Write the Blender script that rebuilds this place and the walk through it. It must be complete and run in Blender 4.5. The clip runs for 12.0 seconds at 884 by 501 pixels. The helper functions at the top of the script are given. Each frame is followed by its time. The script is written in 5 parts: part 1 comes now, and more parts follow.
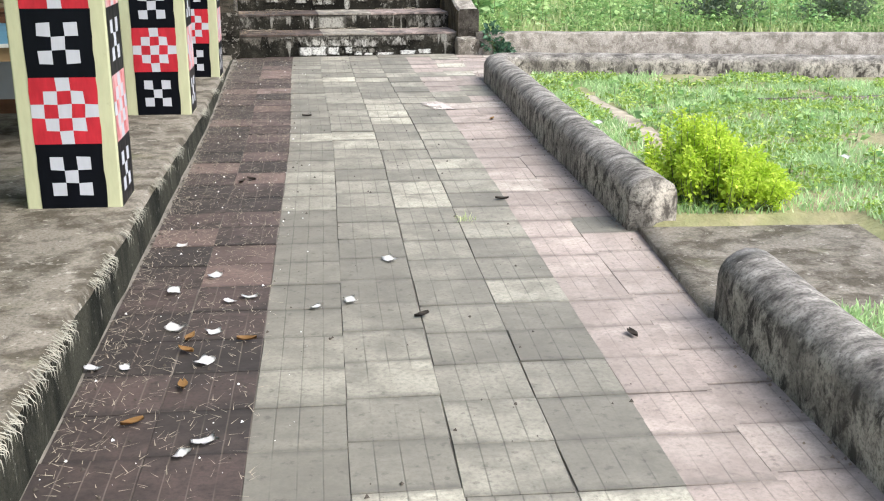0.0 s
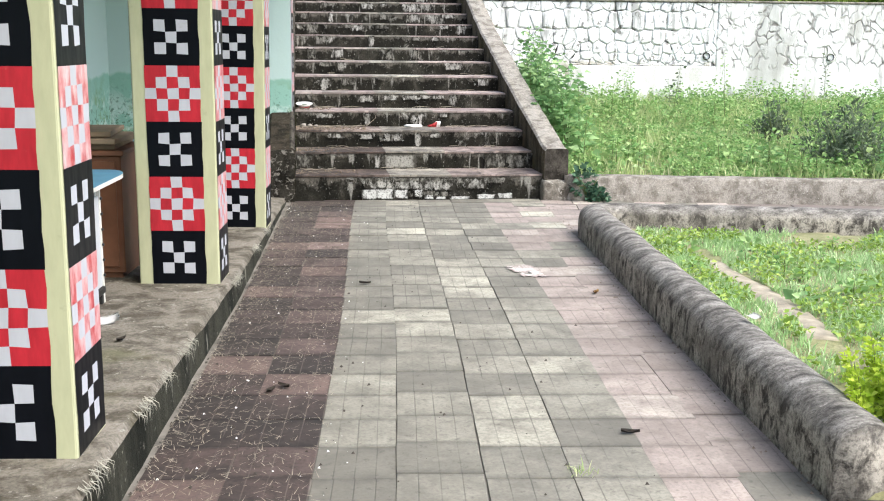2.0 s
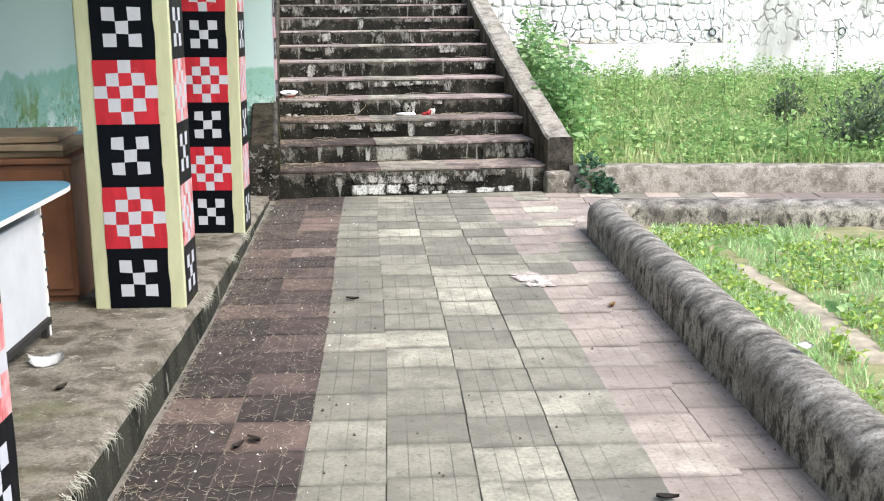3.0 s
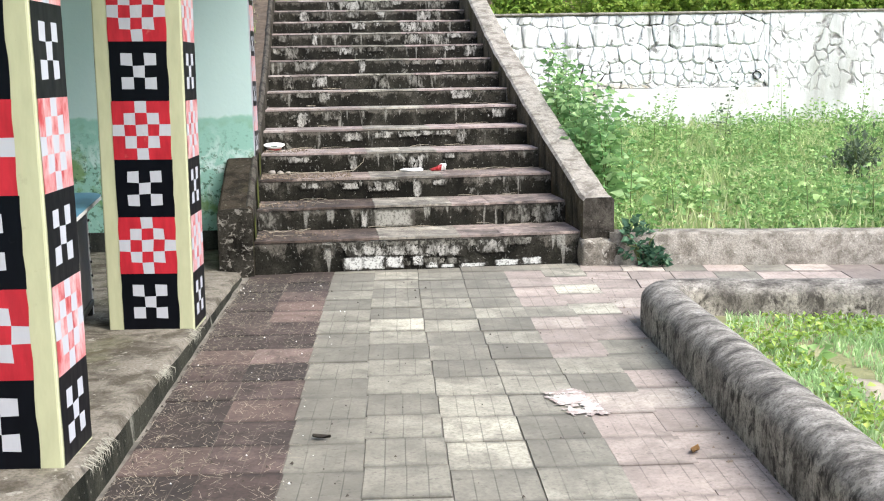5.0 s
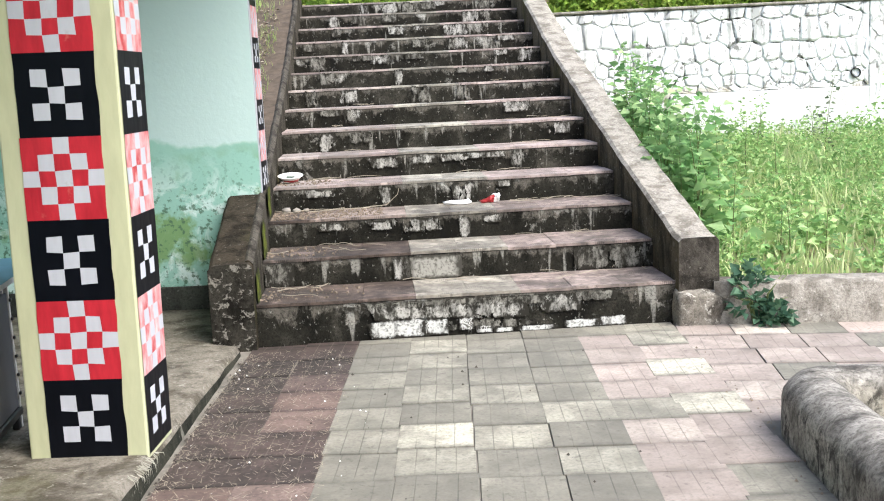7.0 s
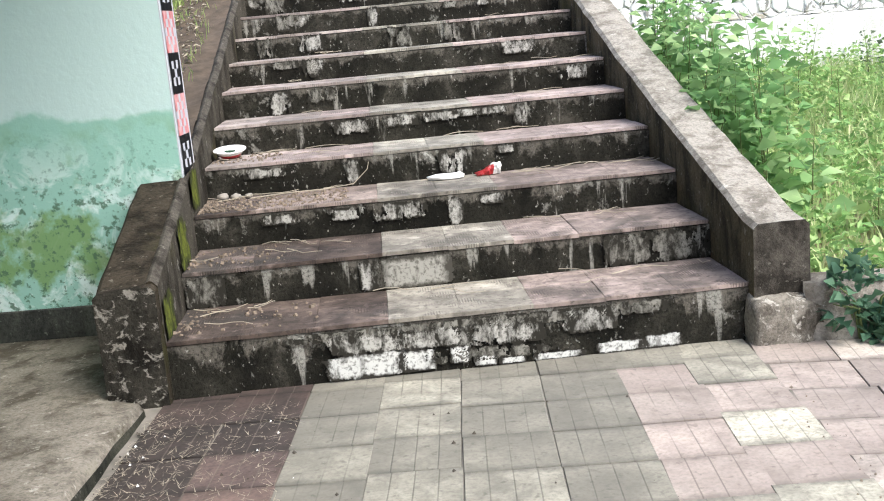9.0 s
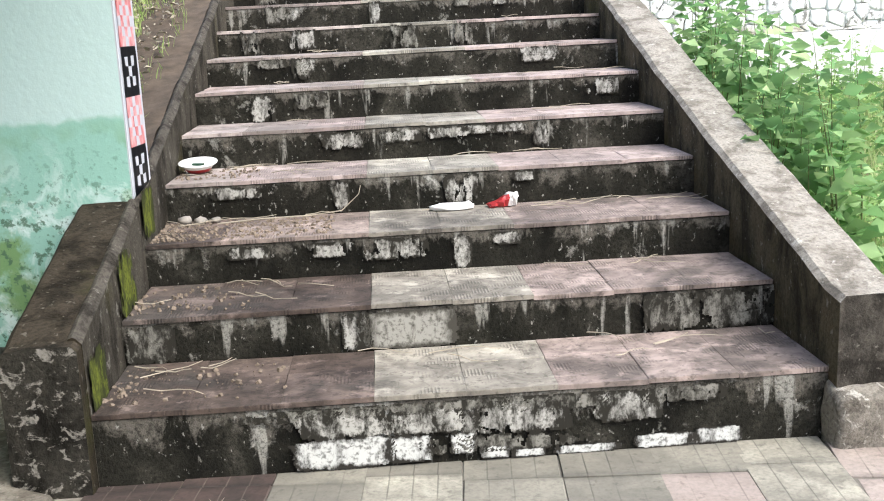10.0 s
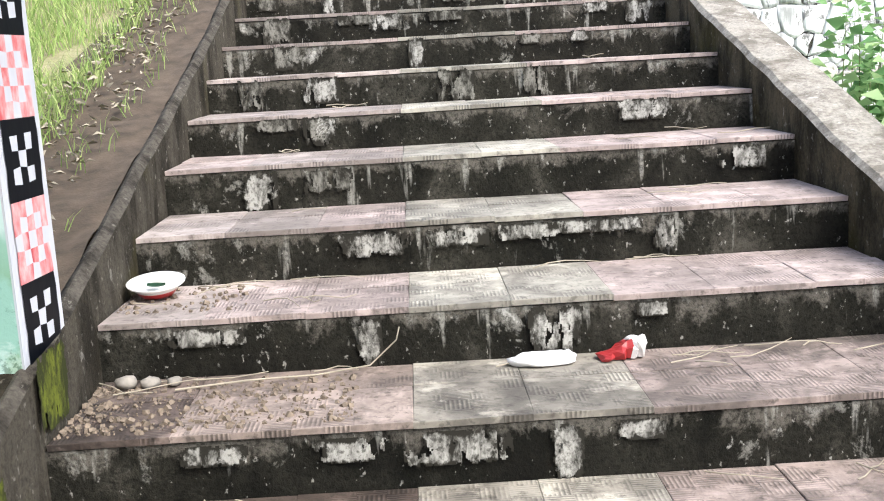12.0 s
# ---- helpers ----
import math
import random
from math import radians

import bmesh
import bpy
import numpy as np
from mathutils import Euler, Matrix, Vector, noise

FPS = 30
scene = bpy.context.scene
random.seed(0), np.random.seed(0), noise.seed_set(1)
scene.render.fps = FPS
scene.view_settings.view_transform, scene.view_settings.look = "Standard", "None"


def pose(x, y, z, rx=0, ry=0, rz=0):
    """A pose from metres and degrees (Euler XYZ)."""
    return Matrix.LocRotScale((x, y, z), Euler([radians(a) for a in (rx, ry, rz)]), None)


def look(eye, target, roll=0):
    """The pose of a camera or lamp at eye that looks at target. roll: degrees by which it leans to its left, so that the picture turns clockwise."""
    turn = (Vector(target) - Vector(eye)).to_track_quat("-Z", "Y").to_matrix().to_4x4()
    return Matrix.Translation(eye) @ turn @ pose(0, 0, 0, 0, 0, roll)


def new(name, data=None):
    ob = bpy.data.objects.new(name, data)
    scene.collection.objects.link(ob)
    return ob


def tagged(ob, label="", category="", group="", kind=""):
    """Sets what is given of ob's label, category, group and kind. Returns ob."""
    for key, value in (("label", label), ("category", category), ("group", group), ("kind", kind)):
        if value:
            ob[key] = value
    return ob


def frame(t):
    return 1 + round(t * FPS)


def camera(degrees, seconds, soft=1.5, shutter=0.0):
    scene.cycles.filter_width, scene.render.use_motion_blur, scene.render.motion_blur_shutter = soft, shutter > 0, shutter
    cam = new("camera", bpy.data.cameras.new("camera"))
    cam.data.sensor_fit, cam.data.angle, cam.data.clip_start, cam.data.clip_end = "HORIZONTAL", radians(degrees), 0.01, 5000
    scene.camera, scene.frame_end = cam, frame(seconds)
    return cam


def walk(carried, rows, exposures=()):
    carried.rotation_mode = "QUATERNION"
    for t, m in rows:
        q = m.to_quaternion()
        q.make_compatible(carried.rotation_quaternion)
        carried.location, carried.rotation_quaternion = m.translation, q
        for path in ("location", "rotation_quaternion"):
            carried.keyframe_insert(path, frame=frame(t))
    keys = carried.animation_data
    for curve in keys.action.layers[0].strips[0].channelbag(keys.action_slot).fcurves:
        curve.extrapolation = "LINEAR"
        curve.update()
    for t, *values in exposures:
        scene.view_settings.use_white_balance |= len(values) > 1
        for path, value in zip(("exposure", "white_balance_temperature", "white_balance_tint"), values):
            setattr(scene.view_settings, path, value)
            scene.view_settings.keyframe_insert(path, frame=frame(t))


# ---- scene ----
cam = camera(45.2, 12.0, soft=1.1)
EXPOSURES = [(0, 1.26), (0.5, 1.08), (1.0, 0.75), (1.5, 0.84), (2.0, 1.2), (2.5, 1.25), (4.5, 1.2), (5.0, 1.28), (5.5, 1.14), (6.0, 1.19), (6.5, 1.42), (8.5, 1.28), (9.5, 1.3), (10.5, 1.38), (11.0, 1.44), (12.0, 1.41)]
PATH = [
    (0, (-0.33, 0.03, 1.538), (-0.125, 1.925, 0.93), 0.2),
    (0.5, (-0.32, 0.449, 1.579), (-0.158, 2.396, 1.151), 1.2),
    (1, (-0.296, 0.893, 1.576), (-0.133, 2.86, 1.256), 1.7),
    (1.5, (-0.264, 1.292, 1.548), (-0.178, 3.268, 1.251), 1.0),
    (2, (-0.305, 1.774, 1.512), (-0.218, 3.735, 1.127), 0.6),
    (2.5, (-0.283, 2.131, 1.555), (-0.18, 4.08, 1.119), -0.3),
    (4.5, (-0.183, 3.89, 1.448), (-0.133, 5.86, 1.105), -0.3),
    (5, (-0.125, 4.295, 1.433), (-0.069, 6.266, 1.103), -0.9),
    (5.5, (-0.063, 4.693, 1.46), (-0.063, 6.671, 1.168), -1.3),
    (6, (-0.073, 5.121, 1.455), (-0.109, 7.099, 1.161), -1.4),
    (6.5, (-0.063, 5.595, 1.447), (-0.102, 7.571, 1.144), -2.2),
    (8.5, (-0.016, 7.368, 1.423), (-0.102, 9.329, 1.043), -4.0),
    (9, (0.033, 7.815, 1.408), (-0.038, 9.77, 0.993), -5.2),
    (9.5, (0.028, 8.28, 1.417), (-0.058, 10.235, 1.004), -4.6),
    (10, (-0.013, 8.751, 1.422), (-0.078, 10.706, 1.003), -2.8),
    (10.5, (-0.041, 9.185, 1.435), (-0.107, 11.14, 1.018), -2.8),
    (11, (-0.102, 9.639, 1.44), (-0.158, 11.584, 0.978), -2.2),
    (11.5, (-0.151, 10.026, 1.455), (-0.19, 11.987, 1.064), -2.3),
    (12, (-0.196, 10.521, 1.477), (-0.323, 12.485, 1.121), -3.2),
]
walk(cam, [(t, look(eye, target, roll)) for t, eye, target, roll in PATH], EXPOSURES)

# ---- world and light ----
SUN_EL, SUN_AZ = radians(52), radians(128)
world = bpy.data.worlds.new("sky")
scene.world = world
world.use_nodes = True
wn = world.node_tree
sky = wn.nodes.new("ShaderNodeTexSky")
sky.sky_type, sky.sun_disc = "NISHITA", False
sky.sun_elevation, sky.sun_rotation = SUN_EL, SUN_AZ
sky.air_density, sky.dust_density, sky.ozone_density = 1.0, 4.0, 1.0
back = wn.nodes["Background"]
wn.links.new(sky.outputs[0], back.inputs[0])
back.inputs[1].default_value = 0.15
sun = new("sun", bpy.data.lights.new("sun", "SUN"))
sun.data.energy, sun.data.angle, sun.data.color = 1.5, radians(45), (0.95, 0.99, 1.0)
sun.matrix_world = look((0, 0, 30), Vector((0, 0, 30)) - Vector((math.sin(SUN_AZ) * math.cos(SUN_EL), math.cos(SUN_AZ) * math.cos(SUN_EL), math.sin(SUN_EL))))


# ---- material tools ----
class Nodes:
    """A small builder of node materials, in metres of the world."""

    def __init__(self, name, world_space=True):
        self.mat = bpy.data.materials.new(name)
        self.mat.use_nodes = True
        self.t = self.mat.node_tree
        self.bsdf = self.t.nodes["Principled BSDF"]
        self.geo = self.t.nodes.new("ShaderNodeNewGeometry")
        self.tex = self.t.nodes.new("ShaderNodeTexCoord")
        self.pos = self.geo.outputs["Position"] if world_space else self.tex.outputs["Object"]
        self.info = self.t.nodes.new("ShaderNodeObjectInfo")

    def put(self, socket, value):
        if isinstance(value, (int, float)):
            socket.default_value = value
        elif isinstance(value, tuple):
            socket.default_value = (*value, 1.0)[:4] if len(socket.default_value) == 4 else value
        else:
            self.t.links.new(value, socket)

    def stretch(self, sx, sy, sz, vec=None):
        m = self.t.nodes.new("ShaderNodeMapping")
        self.t.links.new(vec or self.pos, m.inputs[0])
        m.inputs["Scale"].default_value = (sx, sy, sz)
        return m.outputs[0]

    def noise(self, scale, detail=4.0, rough=0.55, vec=None, distort=0.0):
        n = self.t.nodes.new("ShaderNodeTexNoise")
        self.t.links.new(vec or self.pos, n.inputs["Vector"])
        n.inputs["Scale"].default_value = scale
        n.inputs["Detail"].default_value = detail
        n.inputs["Roughness"].default_value = rough
        n.inputs["Distortion"].default_value = distort
        return n.outputs["Fac"]

    def cells(self, scale, vec=None, feature="F1", out="Distance"):
        n = self.t.nodes.new("ShaderNodeTexVoronoi")
        n.feature = feature
        self.t.links.new(vec or self.pos, n.inputs["Vector"])
        n.inputs["Scale"].default_value = scale
        return n.outputs[out]

    def ramp(self, fac, *stops):
        n = self.t.nodes.new("ShaderNodeValToRGB")
        self.t.links.new(fac, n.inputs[0])
        e = n.color_ramp.elements
        while len(e) < len(stops):
            e.new(0.5)
        for el, (p, c) in zip(e, stops):
            el.position = p
            el.color = (c, c, c, 1) if isinstance(c, (int, float)) else (*c, 1)
        return n.outputs[0]

    def mix(self, fac, a, b, mode="MIX"):
        n = self.t.nodes.new("ShaderNodeMix")
        n.data_type, n.blend_type = "RGBA", mode
        for i, v in ((0, fac), (6, a), (7, b)):
            self.put(n.inputs[i], v)
        return n.outputs[2]

    def math(self, op, a, b=0.0):
        n = self.t.nodes.new("ShaderNodeMath")
        n.operation = op
        n.use_clamp = False
        self.put(n.inputs[0], a)
        self.put(n.inputs[1], b)
        return n.outputs[0]

    def axis(self, which, vec=None):
        n = self.t.nodes.new("ShaderNodeSeparateXYZ")
        self.t.links.new(vec or self.pos, n.inputs[0])
        return n.outputs[which]

    def done(self, color, rough=0.8, bump=None, strength=0.3, dist=0.01, metal=0.0, spec=0.4):
        self.put(self.bsdf.inputs["Base Color"], color)
        self.put(self.bsdf.inputs["Roughness"], rough)
        self.bsdf.inputs["Metallic"].default_value = metal
        self.bsdf.inputs["Specular IOR Level"].default_value = spec
        if bump is not None:
            b = self.t.nodes.new("ShaderNodeBump")
            b.inputs["Strength"].default_value = strength
            b.inputs["Distance"].default_value = dist
            self.t.links.new(bump, b.inputs["Height"])
            self.t.links.new(b.outputs[0], self.bsdf.inputs["Normal"])
        return self.mat


def plain(name, color, rough=0.7, vary=0.25, scale=9.0, metal=0.0, bump=0.15):
    n = Nodes(name)
    a = tuple(c * (1 - vary) for c in color)
    b = tuple(min(1, c * (1 + vary * 0.6)) for c in color)
    f = n.noise(scale, 6)
    return n.done(n.ramp(f, (0.3, a), (0.7, b)), rough, n.noise(scale * 8, 4), bump, 0.004, metal)


def walk_tile(name, low, high, pale, dirt, joint, soiled=0.35):
    """Cement paving tile: grooved along its length, uneven in tone, dirty in patches."""
    n = Nodes(name)
    loc = n.tex.outputs["Object"]
    rand = n.info.outputs["Random"]
    base = n.ramp(rand, (0.0, low), (0.3, low), (0.62, high), (0.84, high), (0.97, pale))
    own = n.t.nodes.new("ShaderNodeVectorMath")
    own.operation = "ADD"
    n.t.links.new(n.pos, own.inputs[0])
    shift = n.t.nodes.new("ShaderNodeCombineXYZ")
    n.put(shift.inputs[2], n.math("MULTIPLY", rand, 37.0))
    n.t.links.new(shift.outputs[0], own.inputs[1])
    own = own.outputs[0]
    blot = n.noise(3.2, 5, 0.6, own)
    base = n.mix(n.ramp(blot, (0.42, 0.0), (0.72, 0.3)), base, pale)
    soil = n.noise(4.6, 6, 0.62, own, 0.4)
    base = n.mix(n.ramp(soil, (0.40, 0.0), (0.66, 0.7)), base, dirt)
    # Darker towards the veranda: dirt, plus the building's shade put into the colour.
    side = n.math("ADD", n.math("MULTIPLY", n.axis(0), 0.5), n.math("MULTIPLY", n.noise(1.8, 5, 0.6), 0.5))
    base = n.mix(n.ramp(n.math("ADD", side, 0.5), (0.46, 0.42), (0.74, 0.0)), base, dirt)
    wide = n.noise(0.8, 4, 0.55)
    base = n.mix(n.ramp(wide, (0.42, 0.0), (0.7, 0.55)), base, dirt)
    start = n.math("ADD", n.math("MULTIPLY", n.axis(1), 0.08), n.math("MULTIPLY", n.noise(2.2, 5, 0.6), 0.4))
    base = n.mix(n.ramp(start, (0.48, soiled), (0.92, 0.0)), base, dirt)
    fine = n.noise(60, 5, 0.65)
    base = n.mix(n.ramp(fine, (0.34, 0.5), (0.56, 0.0)), base, dirt)
    crumb = n.noise(26, 5, 0.6)
    base = n.mix(n.ramp(crumb, (0.58, 0.0), (0.68, 0.45)), base, tuple(c * 0.45 for c in dirt))
    rim = n.math("MAXIMUM", n.math("SUBTRACT", n.math("ABSOLUTE", n.axis(0, loc)), 0.03), n.math("ABSOLUTE", n.axis(1, loc)))
    rim = n.math("ADD", rim, n.math("MULTIPLY", n.math("SUBTRACT", n.noise(7, 5, 0.65), 0.5), 0.11))
    base = n.mix(n.ramp(rim, (0.115, 0.0), (0.155, 0.7)), base, tuple(c * 0.75 for c in dirt))
    x = n.axis(0, loc)
    groove = n.math("ABSOLUTE", n.math("SUBTRACT", n.math("FRACT", n.math("MULTIPLY", n.math("ADD", x, 0.15), 13.34)), 0.5))
    line = n.ramp(groove, (0.455, 0.0), (0.488, 1.0))
    keep = n.ramp(n.noise(2.6, 4), (0.38, 0.12), (0.56, 1.0))
    line = n.math("MULTIPLY", line, keep)
    base = n.mix(n.math("MULTIPLY", line, 0.5), base, joint)
    h = n.math("SUBTRACT", n.math("MULTIPLY", n.noise(45, 5), 0.5), line)
    return n.done(base, n.ramp(soil, (0.3, 0.62), (0.7, 0.85)), h, 0.35, 0.004)


def step_tile(name, low, pale, dirt, grime=0.4):
    """Tread tile with a pressed basket-weave of short ribs."""
    n = Nodes(name)
    loc = n.tex.outputs["Object"]
    base = n.ramp(n.info.outputs["Random"], (0.0, low), (0.5, low), (1.0, pale))
    soil = n.noise(6.5, 7, 0.68, distort=0.5)
    base = n.mix(n.ramp(soil, (0.40, 0.0), (0.62, 0.35 + 0.6 * grime)), base, dirt)
    film = n.noise(1.5, 6, 0.62, distort=0.4)
    base = n.mix(n.ramp(film, (0.52, 0.0), (0.60, grime)), base, (0.05, 0.044, 0.038))
    dust = n.noise(9, 6, 0.65)
    base = n.mix(n.ramp(dust, (0.57, 0.0), (0.68, 0.4)), base, tuple(min(1, x * 1.35) for x in pale))
    crumb = n.noise(34, 5, 0.65)
    base = n.mix(n.ramp(crumb, (0.54, 0.0), (0.66, 0.6)), base, tuple(c * 0.5 for c in dirt))
    chk = n.t.nodes.new("ShaderNodeTexChecker")
    n.t.links.new(loc, chk.inputs[0])
    chk.inputs["Scale"].default_value = 13.34
    rx = n.math("SINE", n.math("MULTIPLY", n.axis(0, loc), 520.0))
    ry = n.math("SINE", n.math("MULTIPLY", n.axis(1, loc), 520.0))
    rib = n.mix(chk.outputs["Fac"], rx, ry)
    worn = n.ramp(n.noise(6, 4), (0.48, 0.0), (0.60, 1.0))
    rib = n.math("MULTIPLY", rib, worn)
    base = n.mix(n.ramp(rib, (0.0, 0.0), (0.8, 0.55)), base, tuple(c * 0.4 for c in dirt))
    return n.done(base, 0.75, n.math("ADD", rib, n.noise(70, 4)), 0.4, 0.003)


def old_plaster(name, grey, dark, white, amount, streak=0.35, moss=None, size=1.0):
    """Rain-blackened plaster with pale flakes that run downwards."""
    n = Nodes(name)
    v = n.stretch(1, 1, streak)
    big = n.noise(3.4 * size, 7, 0.66, v, 0.3)
    c = n.mix(n.ramp(big, (0.40, 0.0), (0.56, 1.0)), dark, grey)
    spot = n.noise(7.5 * size, 6, 0.6 if size == 1 else 0.7, n.stretch(1, 1, streak * 1.6), 0.5)
    c = n.mix(n.ramp(spot, (amount, 0.0), (amount + 0.05, 0.85)), c, white)
    grain = n.noise(70, 5, 0.7)
    c = n.mix(n.ramp(grain, (0.32, 0.55), (0.55, 0.0)), c, tuple(x * 0.4 for x in dark))
    speck = n.noise(38, 3, 0.5)
    c = n.mix(n.ramp(speck, (0.66, 0.0), (0.72, 0.6)), c, white)
    if moss:
        g = n.noise(2.1, 5, 0.6)
        c = n.mix(n.ramp(g, (0.56, 0.0), (0.7, 0.6)), c, moss)
    h = n.math("ADD", n.math("MULTIPLY", big, 1.5), n.math("ADD", spot, grain))
    return n.done(c, 0.92, h, 0.5, 0.012, spec=0.12)


def gloss_paint(name, color, wear, vary=0.2, spec=0.28):
    n = Nodes(name)
    brush = n.noise(30, 5, 0.6, n.stretch(1, 1, 0.25))
    c = n.ramp(brush, (0.3, tuple(x * (1 - vary) for x in color)), (0.7, tuple(min(1, x * (1 + vary)) for x in color)))
    c = n.mix(n.ramp(n.noise(11, 6, 0.7), (0.64, 0.0), (0.72, 0.6)), c, wear)
    return n.done(c, n.ramp(brush, (0.3, 0.28), (0.7, 0.45)), brush, 0.12, 0.002, spec=spec)


M = {}
M["tile_dark"] = walk_tile("dark_red_tile", (0.05, 0.037, 0.033), (0.135, 0.09, 0.079), (0.29, 0.20, 0.178), (0.022, 0.019, 0.017), (0.16, 0.135, 0.11))
M["tile_grey"] = walk_tile("buff_tile", (0.205, 0.194, 0.16), (0.36, 0.342, 0.28), (0.60, 0.575, 0.47), (0.12, 0.115, 0.098), (0.045, 0.043, 0.037))
M["tile_pink"] = walk_tile("pink_tile", (0.345, 0.29, 0.258), (0.44, 0.368, 0.328), (0.56, 0.505, 0.44), (0.19, 0.163, 0.145), (0.09, 0.075, 0.068), 0.12)
M["tile_clay"] = walk_tile("clay_red_tile", (0.20, 0.132, 0.114), (0.27, 0.18, 0.155), (0.36, 0.26, 0.23), (0.06, 0.045, 0.039), (0.12, 0.095, 0.08), 0.3)
M["grout"] = plain("grout", (0.19, 0.175, 0.15), 0.95, 0.6, 5)
M["tread_dark"] = step_tile("worn_red_tread", (0.095, 0.07, 0.057), (0.30, 0.235, 0.208), (0.017, 0.012, 0.0095), 0.85)
M["tread_worn"] = step_tile("worn_grey_tread", (0.33, 0.285, 0.262), (0.53, 0.46, 0.43), (0.12, 0.10, 0.088), 0.3)
M["tread_buff"] = step_tile("worn_buff_tread", (0.34, 0.322, 0.275), (0.56, 0.535, 0.455), (0.105, 0.096, 0.083), 0.4)
M["tread_worn_soiled"] = step_tile("soiled_brown_tread", (0.235, 0.188, 0.162), (0.40, 0.325, 0.285), (0.06, 0.047, 0.039), 0.6)
M["tread_buff_soiled"] = step_tile("soiled_buff_tread", (0.285, 0.264, 0.222), (0.48, 0.45, 0.38), (0.08, 0.071, 0.06), 0.6)
M["tread_pink_soiled"] = step_tile("soiled_pink_tread", (0.275, 0.222, 0.198), (0.42, 0.34, 0.305), (0.065, 0.053, 0.045), 0.6)
M["tread_pink"] = step_tile("worn_pink_tread", (0.39, 0.32, 0.297), (0.55, 0.455, 0.425), (0.12, 0.10, 0.09), 0.35)
def riser_plaster():
    """Black mildewed plaster, brown-grey along its upper edge, with chalky runs and specks."""
    n = Nodes("blackened_plaster")
    z = n.axis(2, n.tex.outputs["Generated"])
    mildew = n.noise(4.2, 7, 0.68, n.stretch(1, 1, 0.7), 0.4)
    c = n.ramp(mildew, (0.36, (0.008, 0.0078, 0.0062)), (0.54, (0.023, 0.022, 0.017)), (0.7, (0.068, 0.064, 0.052)))
    brow = n.math("ADD", z, n.math("MULTIPLY", n.math("SUBTRACT", n.noise(7, 7, 0.72, n.stretch(1, 1, 0.6), 0.5), 0.5), 1.9))
    c = n.mix(n.ramp(brow, (0.78, 0.0), (0.95, 0.75)), c, (0.15, 0.139, 0.118))
    high = n.math("MULTIPLY", n.math("SUBTRACT", z, 0.5), 0.10)
    group = n.math("MULTIPLY", n.math("SUBTRACT", n.noise(1.7, 3, 0.5), 0.5), 0.42)
    lift = n.math("ADD", high, group)
    patch = n.math("ADD", n.noise(7.5, 7, 0.70, n.stretch(1, 1, 0.75), 0.35), lift)
    c = n.mix(n.ramp(patch, (0.605, 0.0), (0.65, 0.75)), c, (0.24, 0.235, 0.21))
    c = n.mix(n.ramp(patch, (0.675, 0.0), (0.71, 0.85)), c, (0.46, 0.455, 0.42))
    run = n.math("ADD", n.noise(17, 4, 0.55, n.stretch(1, 1, 0.10)), lift)
    c = n.mix(n.ramp(run, (0.635, 0.0), (0.69, 0.7)), c, (0.34, 0.335, 0.30))
    speck = n.noise(52, 4, 0.62, n.stretch(1, 1, 0.7))
    c = n.mix(n.ramp(speck, (0.64, 0.0), (0.69, 0.75)), c, (0.38, 0.37, 0.335))
    grain = n.noise(80, 5, 0.7)
    c = n.mix(n.ramp(grain, (0.34, 0.75), (0.54, 0.0)), c, (0.004, 0.004, 0.0035))
    return n.done(c, 0.92, n.math("ADD", n.math("ADD", mildew, patch), grain), 0.5, 0.012, spec=0.12)


M["riser"] = riser_plaster()
# Parapet sides and ends take darker colours than the tops.
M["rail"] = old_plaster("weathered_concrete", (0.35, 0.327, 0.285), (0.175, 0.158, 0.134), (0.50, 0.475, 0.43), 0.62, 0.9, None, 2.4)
M["rail_side"] = old_plaster("brown_parapet_side", (0.11, 0.09, 0.056), (0.032, 0.027, 0.016), (0.25, 0.23, 0.19), 0.64, 0.4, (0.062, 0.055, 0.012), 2.0)
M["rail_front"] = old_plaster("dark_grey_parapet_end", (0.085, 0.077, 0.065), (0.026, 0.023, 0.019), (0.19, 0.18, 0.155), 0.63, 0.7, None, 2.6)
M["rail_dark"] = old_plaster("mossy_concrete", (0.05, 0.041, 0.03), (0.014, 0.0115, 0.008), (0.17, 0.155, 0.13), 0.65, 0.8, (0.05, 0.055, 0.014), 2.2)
M["rail_black"] = old_plaster("black_parapet_side", (0.036, 0.029, 0.019), (0.012, 0.010, 0.007), (0.13, 0.12, 0.10), 0.66, 0.5, (0.045, 0.048, 0.012), 2.0)
M["rail_streaked"] = old_plaster("grey_streaked_parapet_side", (0.07, 0.063, 0.05), (0.02, 0.0175, 0.013), (0.22, 0.21, 0.185), 0.62, 0.35, (0.055, 0.05, 0.016), 1.8)
M["block_front"] = old_plaster("black_and_grey_mottled_plaster", (0.04, 0.037, 0.03), (0.009, 0.008, 0.0065), (0.27, 0.255, 0.225), 0.555, 0.8, None, 2.3)
